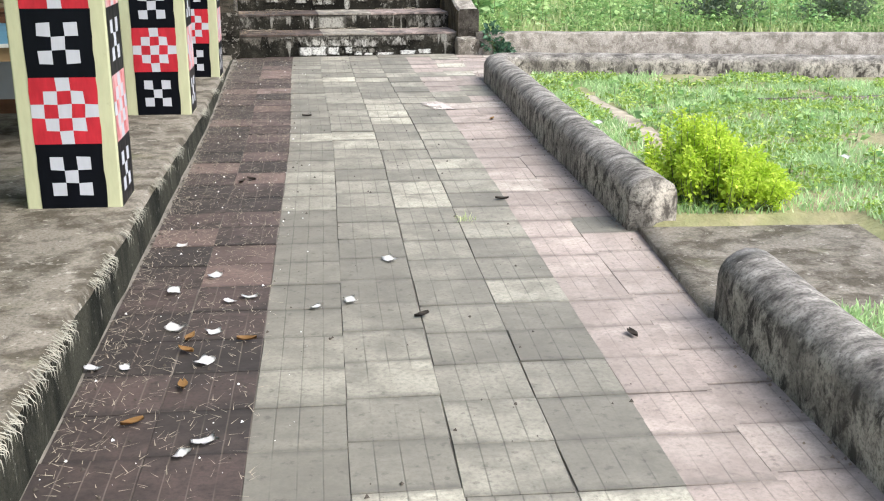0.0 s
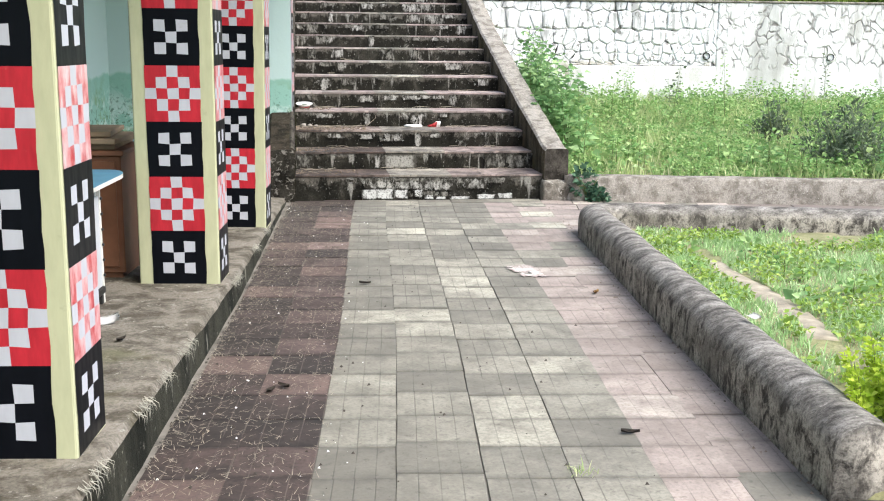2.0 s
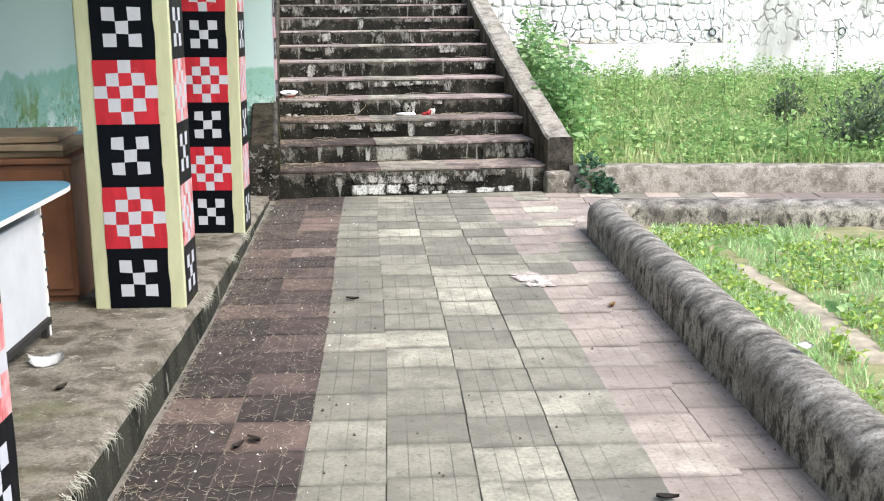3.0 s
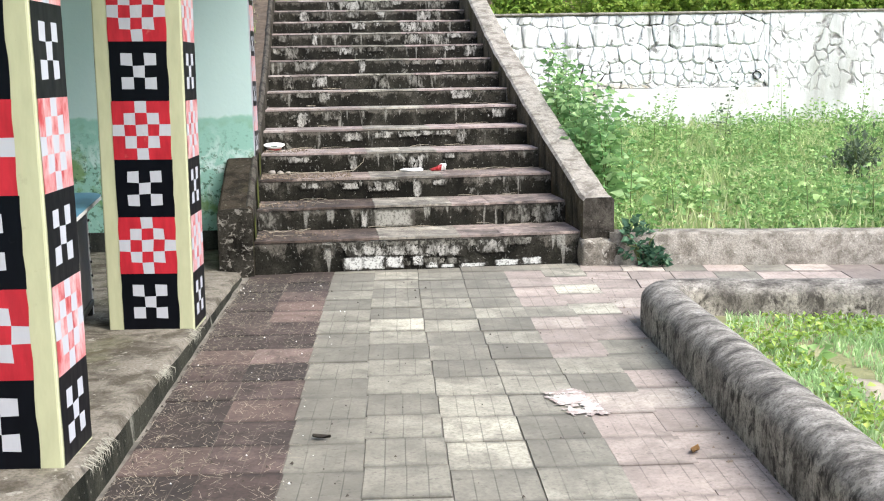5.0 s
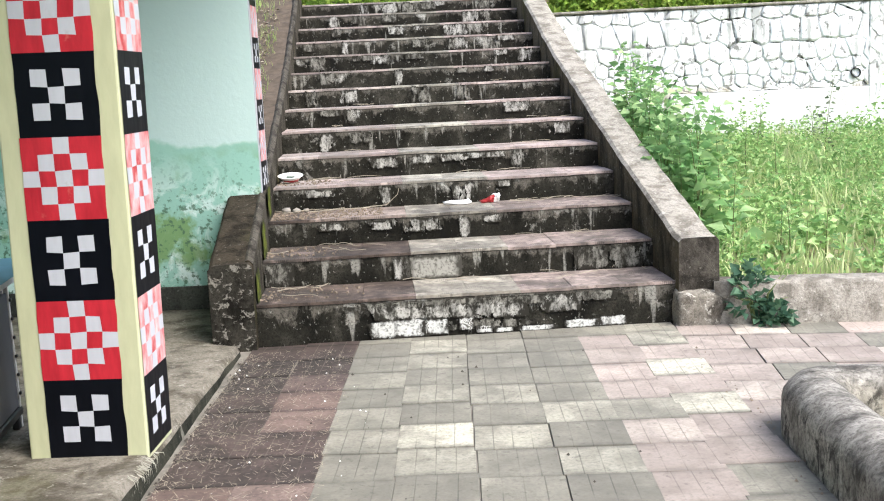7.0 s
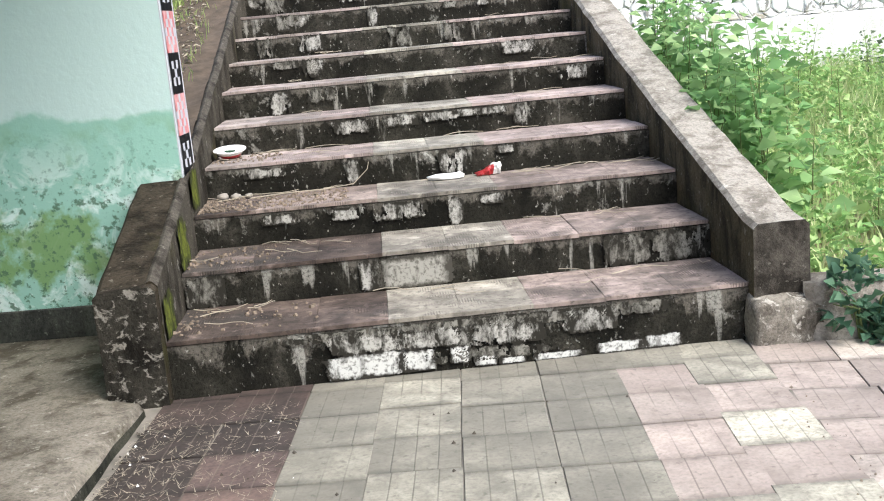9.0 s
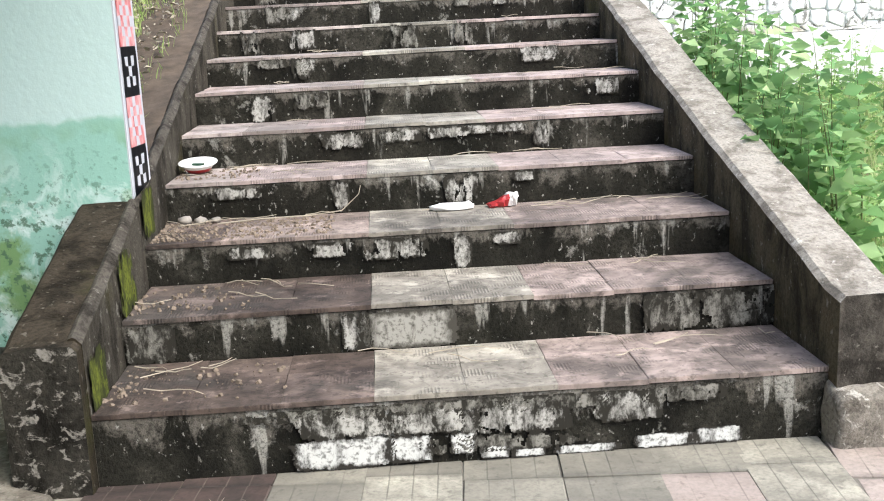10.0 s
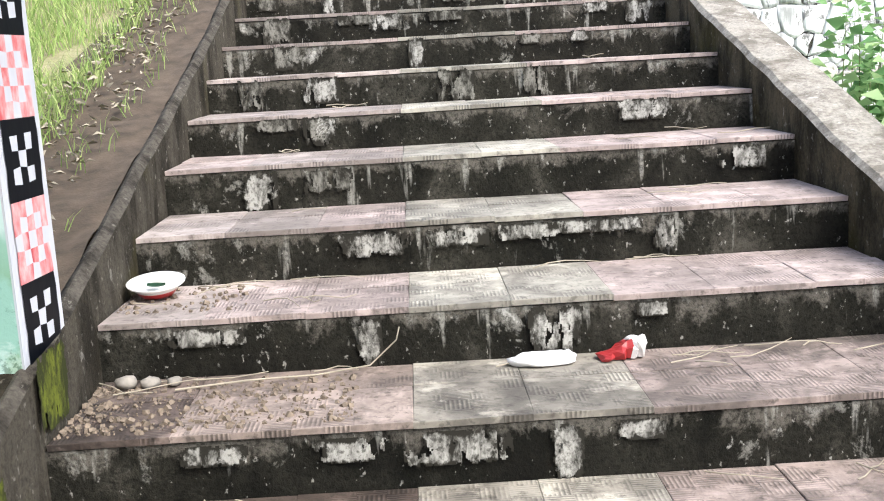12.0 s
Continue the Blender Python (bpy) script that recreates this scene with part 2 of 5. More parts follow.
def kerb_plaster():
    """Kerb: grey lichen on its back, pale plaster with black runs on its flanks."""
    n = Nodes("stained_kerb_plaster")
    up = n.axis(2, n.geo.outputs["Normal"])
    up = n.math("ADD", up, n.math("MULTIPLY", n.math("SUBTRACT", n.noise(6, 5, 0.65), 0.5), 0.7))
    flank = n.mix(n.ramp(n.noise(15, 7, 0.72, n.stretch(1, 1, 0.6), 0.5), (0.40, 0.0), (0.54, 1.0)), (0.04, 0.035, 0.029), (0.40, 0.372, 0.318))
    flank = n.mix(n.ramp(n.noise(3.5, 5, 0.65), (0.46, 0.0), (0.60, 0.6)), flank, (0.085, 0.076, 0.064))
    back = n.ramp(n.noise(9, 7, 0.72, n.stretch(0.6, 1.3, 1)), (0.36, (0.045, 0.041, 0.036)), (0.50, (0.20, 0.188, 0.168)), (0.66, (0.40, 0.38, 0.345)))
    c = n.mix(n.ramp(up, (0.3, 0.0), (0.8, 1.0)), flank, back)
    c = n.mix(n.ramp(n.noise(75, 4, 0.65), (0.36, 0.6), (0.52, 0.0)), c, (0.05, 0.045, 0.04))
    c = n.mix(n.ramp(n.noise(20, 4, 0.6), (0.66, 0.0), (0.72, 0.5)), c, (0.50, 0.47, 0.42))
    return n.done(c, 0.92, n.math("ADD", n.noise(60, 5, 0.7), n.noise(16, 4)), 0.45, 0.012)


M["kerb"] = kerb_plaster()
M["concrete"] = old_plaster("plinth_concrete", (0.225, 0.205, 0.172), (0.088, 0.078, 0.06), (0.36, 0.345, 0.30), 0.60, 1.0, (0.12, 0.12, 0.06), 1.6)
M["plinth_side"] = old_plaster("black_green_plinth_side", (0.045, 0.045, 0.034), (0.012, 0.013, 0.010), (0.22, 0.215, 0.18), 0.63, 0.25)
M["yellow"] = gloss_paint("pale_yellow_paint", (0.47, 0.485, 0.315), (0.36, 0.36, 0.24), 0.07)
M["red"] = gloss_paint("red_paint", (0.43, 0.022, 0.035), (0.50, 0.14, 0.12), 0.2)
def pale_red():
    n = Nodes("pale_mottled_red_paint")
    f = n.noise(16, 5, 0.65, n.stretch(1, 1, 0.5))
    c = n.ramp(f, (0.36, (0.45, 0.04, 0.05)), (0.5, (0.60, 0.26, 0.27)), (0.66, (0.64, 0.52, 0.53)))
    return n.done(c, 0.3, f, 0.12, 0.002, spec=0.5)


M["red_pale"] = pale_red()
M["black"] = gloss_paint("blue_black_paint", (0.003, 0.004, 0.0065), (0.014, 0.014, 0.017), 0.2, 0.12)
M["white"] = gloss_paint("white_square_paint", (0.47, 0.49, 0.54), (0.38, 0.38, 0.39), 0.05)


def teal():
    n = Nodes("teal_limewash")
    z = n.axis(2)
    wob = n.math("MULTIPLY", n.math("ADD", z, n.math("MULTIPLY", n.noise(3.0, 5), 0.3)), 0.5)
    c = n.mix(n.ramp(wob, (0.635, 0.0), (0.65, 1.0)), (0.275, 0.50, 0.43), (0.49, 0.645, 0.635))
    st = n.noise(4.5, 7, 0.68, distort=0.6)
    low = n.ramp(wob, (0.40, 1.0), (0.62, 0.0))
    c = n.mix(n.math("MULTIPLY", n.ramp(st, (0.5, 0.0), (0.58, 0.8)), low), c, (0.66, 0.78, 0.77))
    ms = n.noise(2.3, 6, 0.65)
    c = n.mix(n.math("MULTIPLY", n.ramp(ms, (0.50, 0.0), (0.58, 0.85)), n.ramp(wob, (0.50, 1.0), (0.65, 0.0))), c, (0.15, 0.27, 0.08))
    sp = n.noise(22, 5, 0.7)
    c = n.mix(n.math("MULTIPLY", n.ramp(sp, (0.54, 0.0), (0.60, 0.85)), n.ramp(wob, (0.42, 1.0), (0.63, 0.0))), c, (0.06, 0.13, 0.08))
    return n.done(c, 0.8, n.math("ADD", st, sp), 0.3, 0.006)


def limed_stone():
    """White-washed stone wall: dark cracks between the stones and streaks of rain."""
    n = Nodes("whitewashed_stone")
    v = n.stretch(1, 1, 0.7)
    warp = n.t.nodes.new("ShaderNodeMix")
    warp.data_type = "VECTOR"
    nz = n.t.nodes.new("ShaderNodeTexNoise")
    n.t.links.new(v, nz.inputs["Vector"])
    nz.inputs["Scale"].default_value = 3.5
    warp.inputs[0].default_value = 0.22
    n.t.links.new(v, warp.inputs[4])
    n.t.links.new(nz.outputs["Color"], warp.inputs[5])
    edge = n.cells(8.5, warp.outputs[1], "DISTANCE_TO_EDGE")
    crack = n.ramp(edge, (0.035, 1.0), (0.11, 0.0))
    crack = n.math("MULTIPLY", crack, n.math("MULTIPLY", n.ramp(n.math("ADD", n.math("MULTIPLY", n.axis(2), 0.62), n.math("MULTIPLY", n.noise(1.3, 5), 0.5)), (0.88, 0.0), (1.02, 1.0)), n.ramp(n.noise(5.5, 4), (0.40, 0.0), (0.56, 1.0))))
    c = n.ramp(n.noise(1.7, 6, 0.6, n.stretch(1, 1, 0.4)), (0.30, (0.50, 0.50, 0.48)), (0.45, (0.80, 0.81, 0.80)), (0.7, (0.88, 0.89, 0.89)))
    run = n.noise(5.5, 6, 0.65, n.stretch(1, 1, 0.12))
    c = n.mix(n.ramp(run, (0.50, 0.0), (0.68, 0.75)), c, (0.30, 0.29, 0.26))
    damp = n.noise(0.9, 5, 0.6, n.stretch(1, 1, 0.3), 0.4)
    c = n.mix(n.ramp(damp, (0.50, 0.0), (0.62, 0.6)), c, (0.40, 0.41, 0.39))
    c = n.mix(n.math("MULTIPLY", crack, n.ramp(n.noise(9, 4), (0.35, 0.25), (0.65, 0.9))), c, (0.09, 0.08, 0.072))
    h = n.math("SUBTRACT", n.math("MULTIPLY", n.noise(14, 5), 0.4), crack)
    return n.done(c, 0.85, h, 0.6, 0.02)


def limed_rubble():
    """Limewash on rubble: bluish white, with grey rain runs, black algae and bare ochre patches low down."""
    n = Nodes("limewashed_rubble")
    c = n.ramp(n.noise(2.2, 6, 0.62), (0.32, (0.66, 0.68, 0.68)), (0.5, (0.84, 0.855, 0.86)), (0.7, (0.89, 0.90, 0.91)))
    run = n.noise(6.5, 6, 0.66, n.stretch(1, 1, 0.13))
    c = n.mix(n.ramp(n.math("ADD", run, n.math("MULTIPLY", n.math("SUBTRACT", n.axis(2), 1.8), 0.12)), (0.53, 0.0), (0.63, 0.75)), c, (0.30, 0.305, 0.295))
    c = n.mix(n.ramp(n.noise(9, 7, 0.72, n.stretch(1, 1, 0.6), 0.5), (0.56, 0.0), (0.61, 0.85)), c, (0.13, 0.125, 0.115))
    foot = n.math("ADD", n.axis(2), n.math("MULTIPLY", n.noise(3.2, 5, 0.6), 0.5))
    c = n.mix(n.math("MULTIPLY", n.ramp(n.math("SUBTRACT", foot, 1.0), (0.42, 1.0), (0.55, 0.0)), n.ramp(n.noise(1.6, 4), (0.46, 0.0), (0.56, 0.8))), c, (0.44, 0.39, 0.30))
    return n.done(c, 0.88, n.noise(30, 6, 0.65), 0.4, 0.01)


def joint_mortar():
    """Mortar between the stones: limewashed over in places, black with algae in others."""
    n = Nodes("algae_black_mortar")
    f = n.math("SUBTRACT", n.noise(4.5, 6, 0.7, n.stretch(1, 1, 0.6), 0.4), n.math("MULTIPLY", n.math("SUBTRACT", n.noise(0.9, 3), 0.5), 0.3))
    c = n.ramp(f, (0.40, (0.06, 0.055, 0.05)), (0.50, (0.62, 0.63, 0.62)))
    return n.done(c, 0.95, f, 0.4, 0.01)


def soil():
    n = Nodes("grassy_soil")
    a = n.noise(0.9, 6, 0.6)
    c = n.ramp(n.noise(6, 6, 0.65), (0.3, (0.16, 0.17, 0.075)), (0.55, (0.25, 0.25, 0.125)), (0.75, (0.36, 0.32, 0.21)))
    c = n.mix(n.ramp(a, (0.5, 0.0), (0.66, 0.7)), c, (0.24, 0.19, 0.125))
    return n.done(c, 0.95, n.noise(25, 6), 0.6, 0.03)


M["twig"] = plain("dry_twig", (0.36, 0.32, 0.25), 0.85, 0.3)
M["bare_soil"] = plain("brown_soil", (0.088, 0.066, 0.047), 0.95, 0.45, 14, bump=0.6)
M["teal"], M["limed"], M["soil"] = teal(), limed_stone(), soil()
M["limed_stone"] = limed_rubble()
M["joint_black"] = joint_mortar()
M["limed_plain"] = old_plaster("limewashed_plaster", (0.86, 0.87, 0.87), (0.68, 0.68, 0.65), (0.89, 0.90, 0.90), 0.5, 0.2)
M["dark_skirt"] = old_plaster("dark_skirting", (0.075, 0.08, 0.07), (0.03, 0.032, 0.03), (0.16, 0.17, 0.15), 0.66, 0.5)


# ---- mesh tools ----
def part(name, bm, material, parent=None, label=""):
    """Links a bmesh as one mesh object, under a parent where one is given."""
    me = bpy.data.meshes.new(name)
    bm.to_mesh(me)
    bm.free()
    return mesh_part(name, me, material, parent, label)


def mesh_part(name, me, material, parent=None, label=""):
    for m in (material if isinstance(material, (list, tuple)) else [material]):
        me.materials.append(m)
    ob = new(name, me)
    ob.parent = parent
    if label:
        ob["label"] = label
    return ob


def add_box(bm, x0, x1, y0, y1, z0, z1, bevel=0.0, m=None, segments=1):
    made = bmesh.ops.create_cube(bm, size=1.0)["verts"]
    for v in made:
        v.co = Vector((x0 + (v.co.x + 0.5) * (x1 - x0), y0 + (v.co.y + 0.5) * (y1 - y0), z0 + (v.co.z + 0.5) * (z1 - z0)))
    if bevel:
        edges = list({e for v in made for e in v.link_edges})
        made = bmesh.ops.bevel(bm, geom=edges, offset=bevel, segments=segments, affect="EDGES", profile=0.5)["verts"]
    if m is not None:
        bmesh.ops.transform(bm, matrix=m, verts=made)
    return made


def box(x0, x1, y0, y1, z0, z1, bevel=0.0, m=None, segments=1):
    bm = bmesh.new()
    add_box(bm, x0, x1, y0, y1, z0, z1, bevel, m, segments)
    return bm


def empty(name, m=None):
    ob = new(name)
    ob.matrix_world = m or Matrix()
    return ob


def sweep(profile, spine, rough=0.0, cap=True, seed=0):
    """A bmesh drawn along a spine of (x, y, z, across): profile points are (sideways, up)."""
    bm = bmesh.new()
    rings = []
    for i, (px, py, pz) in enumerate(spine):
        a, b = spine[max(0, i - 1)], spine[min(len(spine) - 1, i + 1)]
        d = Vector((b[0] - a[0], b[1] - a[1], 0)).normalized()
        side = Vector((d.y, -d.x, 0))
        ring = []
        for s, u in profile:
            p = Vector((px, py, pz)) + side * s + Vector((0, 0, u))
            if rough:
                k = noise.noise_vector(p * 2.2 + Vector((seed, 0, 0))) * rough * 0.6 + noise.noise_vector(p * 16) * rough * 0.4
                p += Vector((k.x, k.y, k.z if u > 0.02 else 0))
            ring.append(bm.verts.new(p))
        rings.append(ring)
    for r0, r1 in zip(rings, rings[1:]):
        for j in range(len(profile) - 1):
            bm.faces.new((r0[j], r0[j + 1], r1[j + 1], r1[j]))
    if cap:
        bm.faces.new(rings[0])
        bm.faces.new(list(reversed(rings[-1])))
    bmesh.ops.recalc_face_normals(bm, faces=bm.faces)
    for f in bm.faces:
        f.smooth = True
    return bm


def line(a, b, step):
    n = max(1, int((Vector(b) - Vector(a)).length / step))
    return [tuple(Vector(a).lerp(Vector(b), i / n)) for i in range(n + 1)]


def smooth(t):
    t = min(1.0, max(0.0, t))
    return t * t * (3 - 2 * t)


# ---- plan ----
STAIRS = pose(-0.064, 12.046, 0, 0, 0, 5.0)
STEPS, TREAD, FIRST = 14, 0.51, 0.245
HALF = 1.208


def rail_z(v):
    """Height of the parapets, v metres up the flight."""
    return float(np.interp(v, (0, 1.5, 4.0, 6.6, 7.5), (0.50, 0.92, 1.69, 2.64, 2.9)))


def nose(n):
    return FIRST + 0.174 * min(n - 1, 5) + 0.160 * max(0, n - 6)


TOP_Z, TOP_V = nose(STEPS), TREAD * (STEPS - 1)


def plinth_z(y):
    return float(np.interp(y, (3.5, 5.0, 7.71, 9.93, 11.8, 13.0), (0.225, 0.208, 0.15, 0.09, 0.05, 0.03)))


def plinth_x(y):
    return float(np.interp(y, (2.0, 8.0, 11.4, 11.8, 11.85), (-1.20, -1.235, -1.33, -1.34, -1.50)))


def bend(y):
    """Sideways drift of the paving towards the stairs."""
    return -0.10 * smooth((y - 6.5) / 5.5)


def ground_z(x, y):
    p = STAIRS.inverted() @ Vector((x, y, 0))
    if p.x < -1.29 and y > 13.1:
        return max(0.0, min(TOP_Z, rail_z(p.y) - 0.05)) + 0.02 * noise.noise(Vector((x, y, 0)) * 1.3)
    if x > 8.2 and y > 15.5:
        return 0.3 + 0.6 * smooth((y - 16) / 5) + 1.2 * smooth((y - 21) / 3) + 0.05 * noise.noise(Vector((x, y, 0)))
    if y > 19.7 or (p.y > TOP_V + 0.35 and p.x < 1.6):
        return 2.16 + 0.05 * noise.noise(Vector((x, y, 0)) * 0.8) + 0.02 * max(0, y - 21)
    if p.y > -0.2 and -1.5 < p.x < 1.45:
        return -0.25
    if x > 1.3 and y > 12.25 - 0.1 * (x - 1.3):
        return 0.2 + 0.25 * smooth((y - 12) / 7) + 0.05 * noise.noise(Vector((x, y, 0)))
    if x > 1.33 and y < 10.14 - 0.128 * (x - 1.3):
        if x < 2.4 and 3.7 < y < 5.1:
            return -0.02
        return 0.06 + 0.03 * noise.noise(Vector((x, y, 3)) * 0.9) + 0.02 * smooth((x - 3) / 6)
    return -0.06


# ---- ground ----
def build_ground():
    xs = sorted(set([-400, -120, -50, -25, -14, -8, -5, -3.6] + [round(-2.4 + 0.15 * i, 3) for i in range(90)] + [11.5, 12.5, 14, 17, 22, 30, 50, 120, 400]))
    ys = sorted(set([-400, -120, -40, -15, -8, -5, -3] + [round(-1.5 + 0.15 * i, 3) for i in range(165)] + [23.8, 25, 27, 30, 35, 45, 80, 150, 400]))
    bm = bmesh.new()
    grid = [[bm.verts.new((x, y, ground_z(x, y))) for x in xs] for y in ys]
    for r0, r1 in zip(grid, grid[1:]):
        for i in range(len(xs) - 1):
            f = bm.faces.new((r0[i], r0[i + 1], r1[i + 1], r1[i]))
            f.smooth = True
            c = f.calc_center_median()
            p = STAIRS.inverted() @ c
            if c.y > 12.9 and p.y < TOP_V and -1.80 < p.x < -1.2:
                f.material_index = 1
    return tagged(part("ground", bm, [M["soil"], M["bare_soil"]]), "grassy earth with bare brown patches", "ground", kind="structure")


build_ground()


# ---- plinth and building ----
def build_plinth():
    bm = bmesh.new()
    rows = []
    for y in [-3.0 + 0.2 * i for i in range(74)] + [11.78, 11.86, 12.1, 12.5, 12.95]:
        x, z = plinth_x(y), plinth_z(y)
        k = 0.012 * noise.noise(Vector((0, y * 4, 0)))
        e = 0.014 * noise.noise(Vector((3, y * 6, 0)))
        rows.append([bm.verts.new(c) for c in ((x + k, y, -0.05), (x - 0.01 + e, y, z - 0.03), (x - 0.03 + e, y, z), (x - 0.2, y, z + 0.003), (-3.6, y, z))])
    for a, b in zip(rows, rows[1:]):
        for j in range(4):
            f = bm.faces.new((a[j], a[j + 1], b[j + 1], b[j]))
            # The upright side face takes the darker black-green plaster.
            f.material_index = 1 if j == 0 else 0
            f.smooth = j > 0
    bm.faces.new(rows[0]), bm.faces.new(rows[-1])
    bmesh.ops.recalc_face_normals(bm, faces=bm.faces)
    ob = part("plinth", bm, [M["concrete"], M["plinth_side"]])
    return tagged(ob, "raised grey concrete veranda floor with a black-green mossy side", "veranda floor", kind="structure")


build_plinth()
wall_back = tagged(part("wall_back", box(-3.55, -3.25, -3, 12.95, 0, 3.0), M["teal"]), "teal limewashed veranda back wall with green damp stains", "wall", kind="structure")
wall_end = tagged(part("wall_end", box(-3.55, -1.39, 12.95, 13.20, 0, 3.0), M["teal"]), "teal limewashed end wall, mossy at its foot", "wall", kind="structure")
tagged(part("baseboard", box(-3.25, -1.60, 12.925, 12.95, 0.0, 0.19, 0.004), M["dark_skirt"]), "damp dark skirting along the wall foot", "skirting", kind="structure")
# Unseen slab; its overhang is added to shade the columns and left tiles.
tagged(part("ceiling", box(-3.6, -0.75, -3, 13.3, 3.0, 3.15), M["limed_plain"]), "unseen white roof slab, overhang added to shade the left tiles", "ceiling", kind="structure")

# ---- painted columns ----
CELL = 0.06
BLACK_MARKS = {(1, 1), (3, 1), (2, 2), (1, 3), (3, 3)}
RED_MARKS = {(2, 0), (1, 1), (3, 1), (0, 2), (2, 2), (4, 2), (1, 3), (3, 3), (2, 4)}


def panel_mesh(marks, base, seed, width=0.30, h=0.305):
    """A painted square, five cells each way, with hand-drawn white cells; it faces -y."""
    rnd = random.Random(seed)
    bm = bmesh.new()
    pts = [[bm.verts.new((-width / 2 + width * i / 5 + (rnd.uniform(-0.003, 0.003)), 0, h * j / 5 + (rnd.uniform(-0.003, 0.003) if 0 < j < 5 else 0))) for i in range(6)] for j in range(6)]
    for j in range(5):
        for i in range(5):
            f = bm.faces.new((pts[j][i], pts[j][i + 1], pts[j + 1][i + 1], pts[j + 1][i]))
            f.material_index = 1 if (i, 4 - j) in marks else 0
    me = bpy.data.meshes.new("panel")
    bm.to_mesh(me)
    bm.free()
    me.materials.append(M[base])
    me.materials.append(M["white"])
    return me


BLACKS = [panel_mesh(BLACK_MARKS, "black", s) for s in range(4)]
REDS = [panel_mesh(RED_MARKS, "red", 10 + s) for s in range(4)]
# Paler red squares, used only on the faces towards +x.
PALE_REDS = [panel_mesh(RED_MARKS, "red_pale", 20 + s) for s in range(4)]


def build_column(x, y, z, width, lean, label):
    """A column, 0.33 m deep, yellow at its corners, with black and red painted squares."""
    col = tagged(empty("painted_column", pose(x, y, z, 0, lean, 0)), label, "column", "painted veranda columns")
    part("shaft", box(-width / 2, width / 2, -0.165, 0.165, -0.02, 3.0 - z, 0.008, segments=2), M["yellow"], col, "pale yellow shaft")
    for side in range(4):
        for k in range(9):
            me = (BLACKS, PALE_REDS if side == 1 else REDS)[k % 2][(k + side) % 4]
            p = new("panel", me)
            p.parent = col
            p.matrix_basis = pose(0, 0, 0, 0, 0, 90 * side) @ Matrix.Translation((0, -0.1675 if side % 2 == 0 else -width / 2 - 0.0025, 0.002 + 0.305 * k))
    return col


for cx, cy, cw, lean in ((-1.522, 4.984, 0.432, 0.0), (-1.527, 7.71, 0.448, 0.0), (-1.537, 9.925, 0.456, 0.6)):
    build_column(cx, cy + 0.165, plinth_z(cy), cw, lean, "square yellow column painted with black and red chequered squares")

# the painted edge of the end wall
edge = tagged(empty("painted_wall_edge", pose(-1.39, 12.95, 0.0)), "narrow wall edge painted with black and red chequers", "painted strip", kind="structure")
SLIM = [panel_mesh(BLACK_MARKS, "black", 31, 0.19, 0.2), panel_mesh(RED_MARKS, "red_pale", 32, 0.19, 0.2)]
part("edge_strip", box(0.0, 0.006, 0.0, 0.25, 0.74, 2.98), M["white"], edge, "whitewashed wall edge")
for k in range(11):
    p = new("panel", SLIM[k % 2])
    p.parent = edge
    p.matrix_basis = pose(0.009, 0.125, 0.79 + 0.2 * k, 0, 0, 90)

# ---- stairs ----
stairs = tagged(empty("stairs", STAIRS), "wide flight of blackened concrete steps with worn tiled treads", "stairs", kind="structure")


def riser_bm(n):
    bm = bmesh.new()
    z0 = -0.1 if n == 1 else nose(n - 1) - 0.03
    z1 = nose(n) - 0.022
    v = TREAD * (n - 1)
    depth = TREAD + 0.05 if n < STEPS else 1.2
    add_box(bm, -HALF - 0.02, HALF + (0.10 if n == 1 else 0.02), v + 0.004, v + depth, z0, z1)
    bmesh.ops.subdivide_edges(bm, edges=[e for e in bm.edges if abs(e.verts[0].co.x - e.verts[1].co.x) > 1], cuts=40)
    for w in bm.verts:
        w.co.y += 0.008 * noise.noise(Vector((w.co.x * 4, n * 3.1, w.co.z * 9)))
    return bm


for n in range(1, STEPS + 1):
    part("step", riser_bm(n), M["riser"], stairs, "blackened plaster riser with pale flaking patches")


def rail_bm(u0, u1, v0, v1, foot, top):
    """A sloping parapet between u0 and u1."""
    bm = bmesh.new()
    cuts = 60
    rings = []
    for i in range(cuts + 1):
        v = v0 + (v1 - v0) * i / cuts
        z = top(v)
        ring = []
        for u, h in ((u0, foot(v)), (u0, z - 0.02), (u0 + 0.02, z), ((u0 + u1) / 2, z + 0.004), (u1 - 0.02, z), (u1, z - 0.02), (u1, foot(v))):
            k = noise.noise_vector(Vector((u * 6, v * 5, h * 5))) * 0.008
            ring.append(bm.verts.new((u + k.x, v + (k.y if 0 < i < cuts else 0), h + k.z)))
        rings.append(ring)
    for a, b in zip(rings, rings[1:]):
        for j in range(6):
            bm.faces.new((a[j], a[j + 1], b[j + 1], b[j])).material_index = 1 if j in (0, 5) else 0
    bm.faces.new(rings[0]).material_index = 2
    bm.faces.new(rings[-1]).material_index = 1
    bmesh.ops.recalc_face_normals(bm, faces=bm.faces)
    return bm


rail_top = rail_z
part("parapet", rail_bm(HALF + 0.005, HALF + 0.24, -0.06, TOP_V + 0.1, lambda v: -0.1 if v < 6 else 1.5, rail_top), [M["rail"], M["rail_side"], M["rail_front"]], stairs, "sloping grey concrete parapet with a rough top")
part("parapet", rail_bm(-HALF - 0.255, -HALF - 0.008, -0.06, 1.02, lambda v: -0.1, lambda v: rail_top(v) - 0.008), [M["rail_dark"], M["rail_black"], M["block_front"]], stairs, "mossy concrete block at the parapet foot")
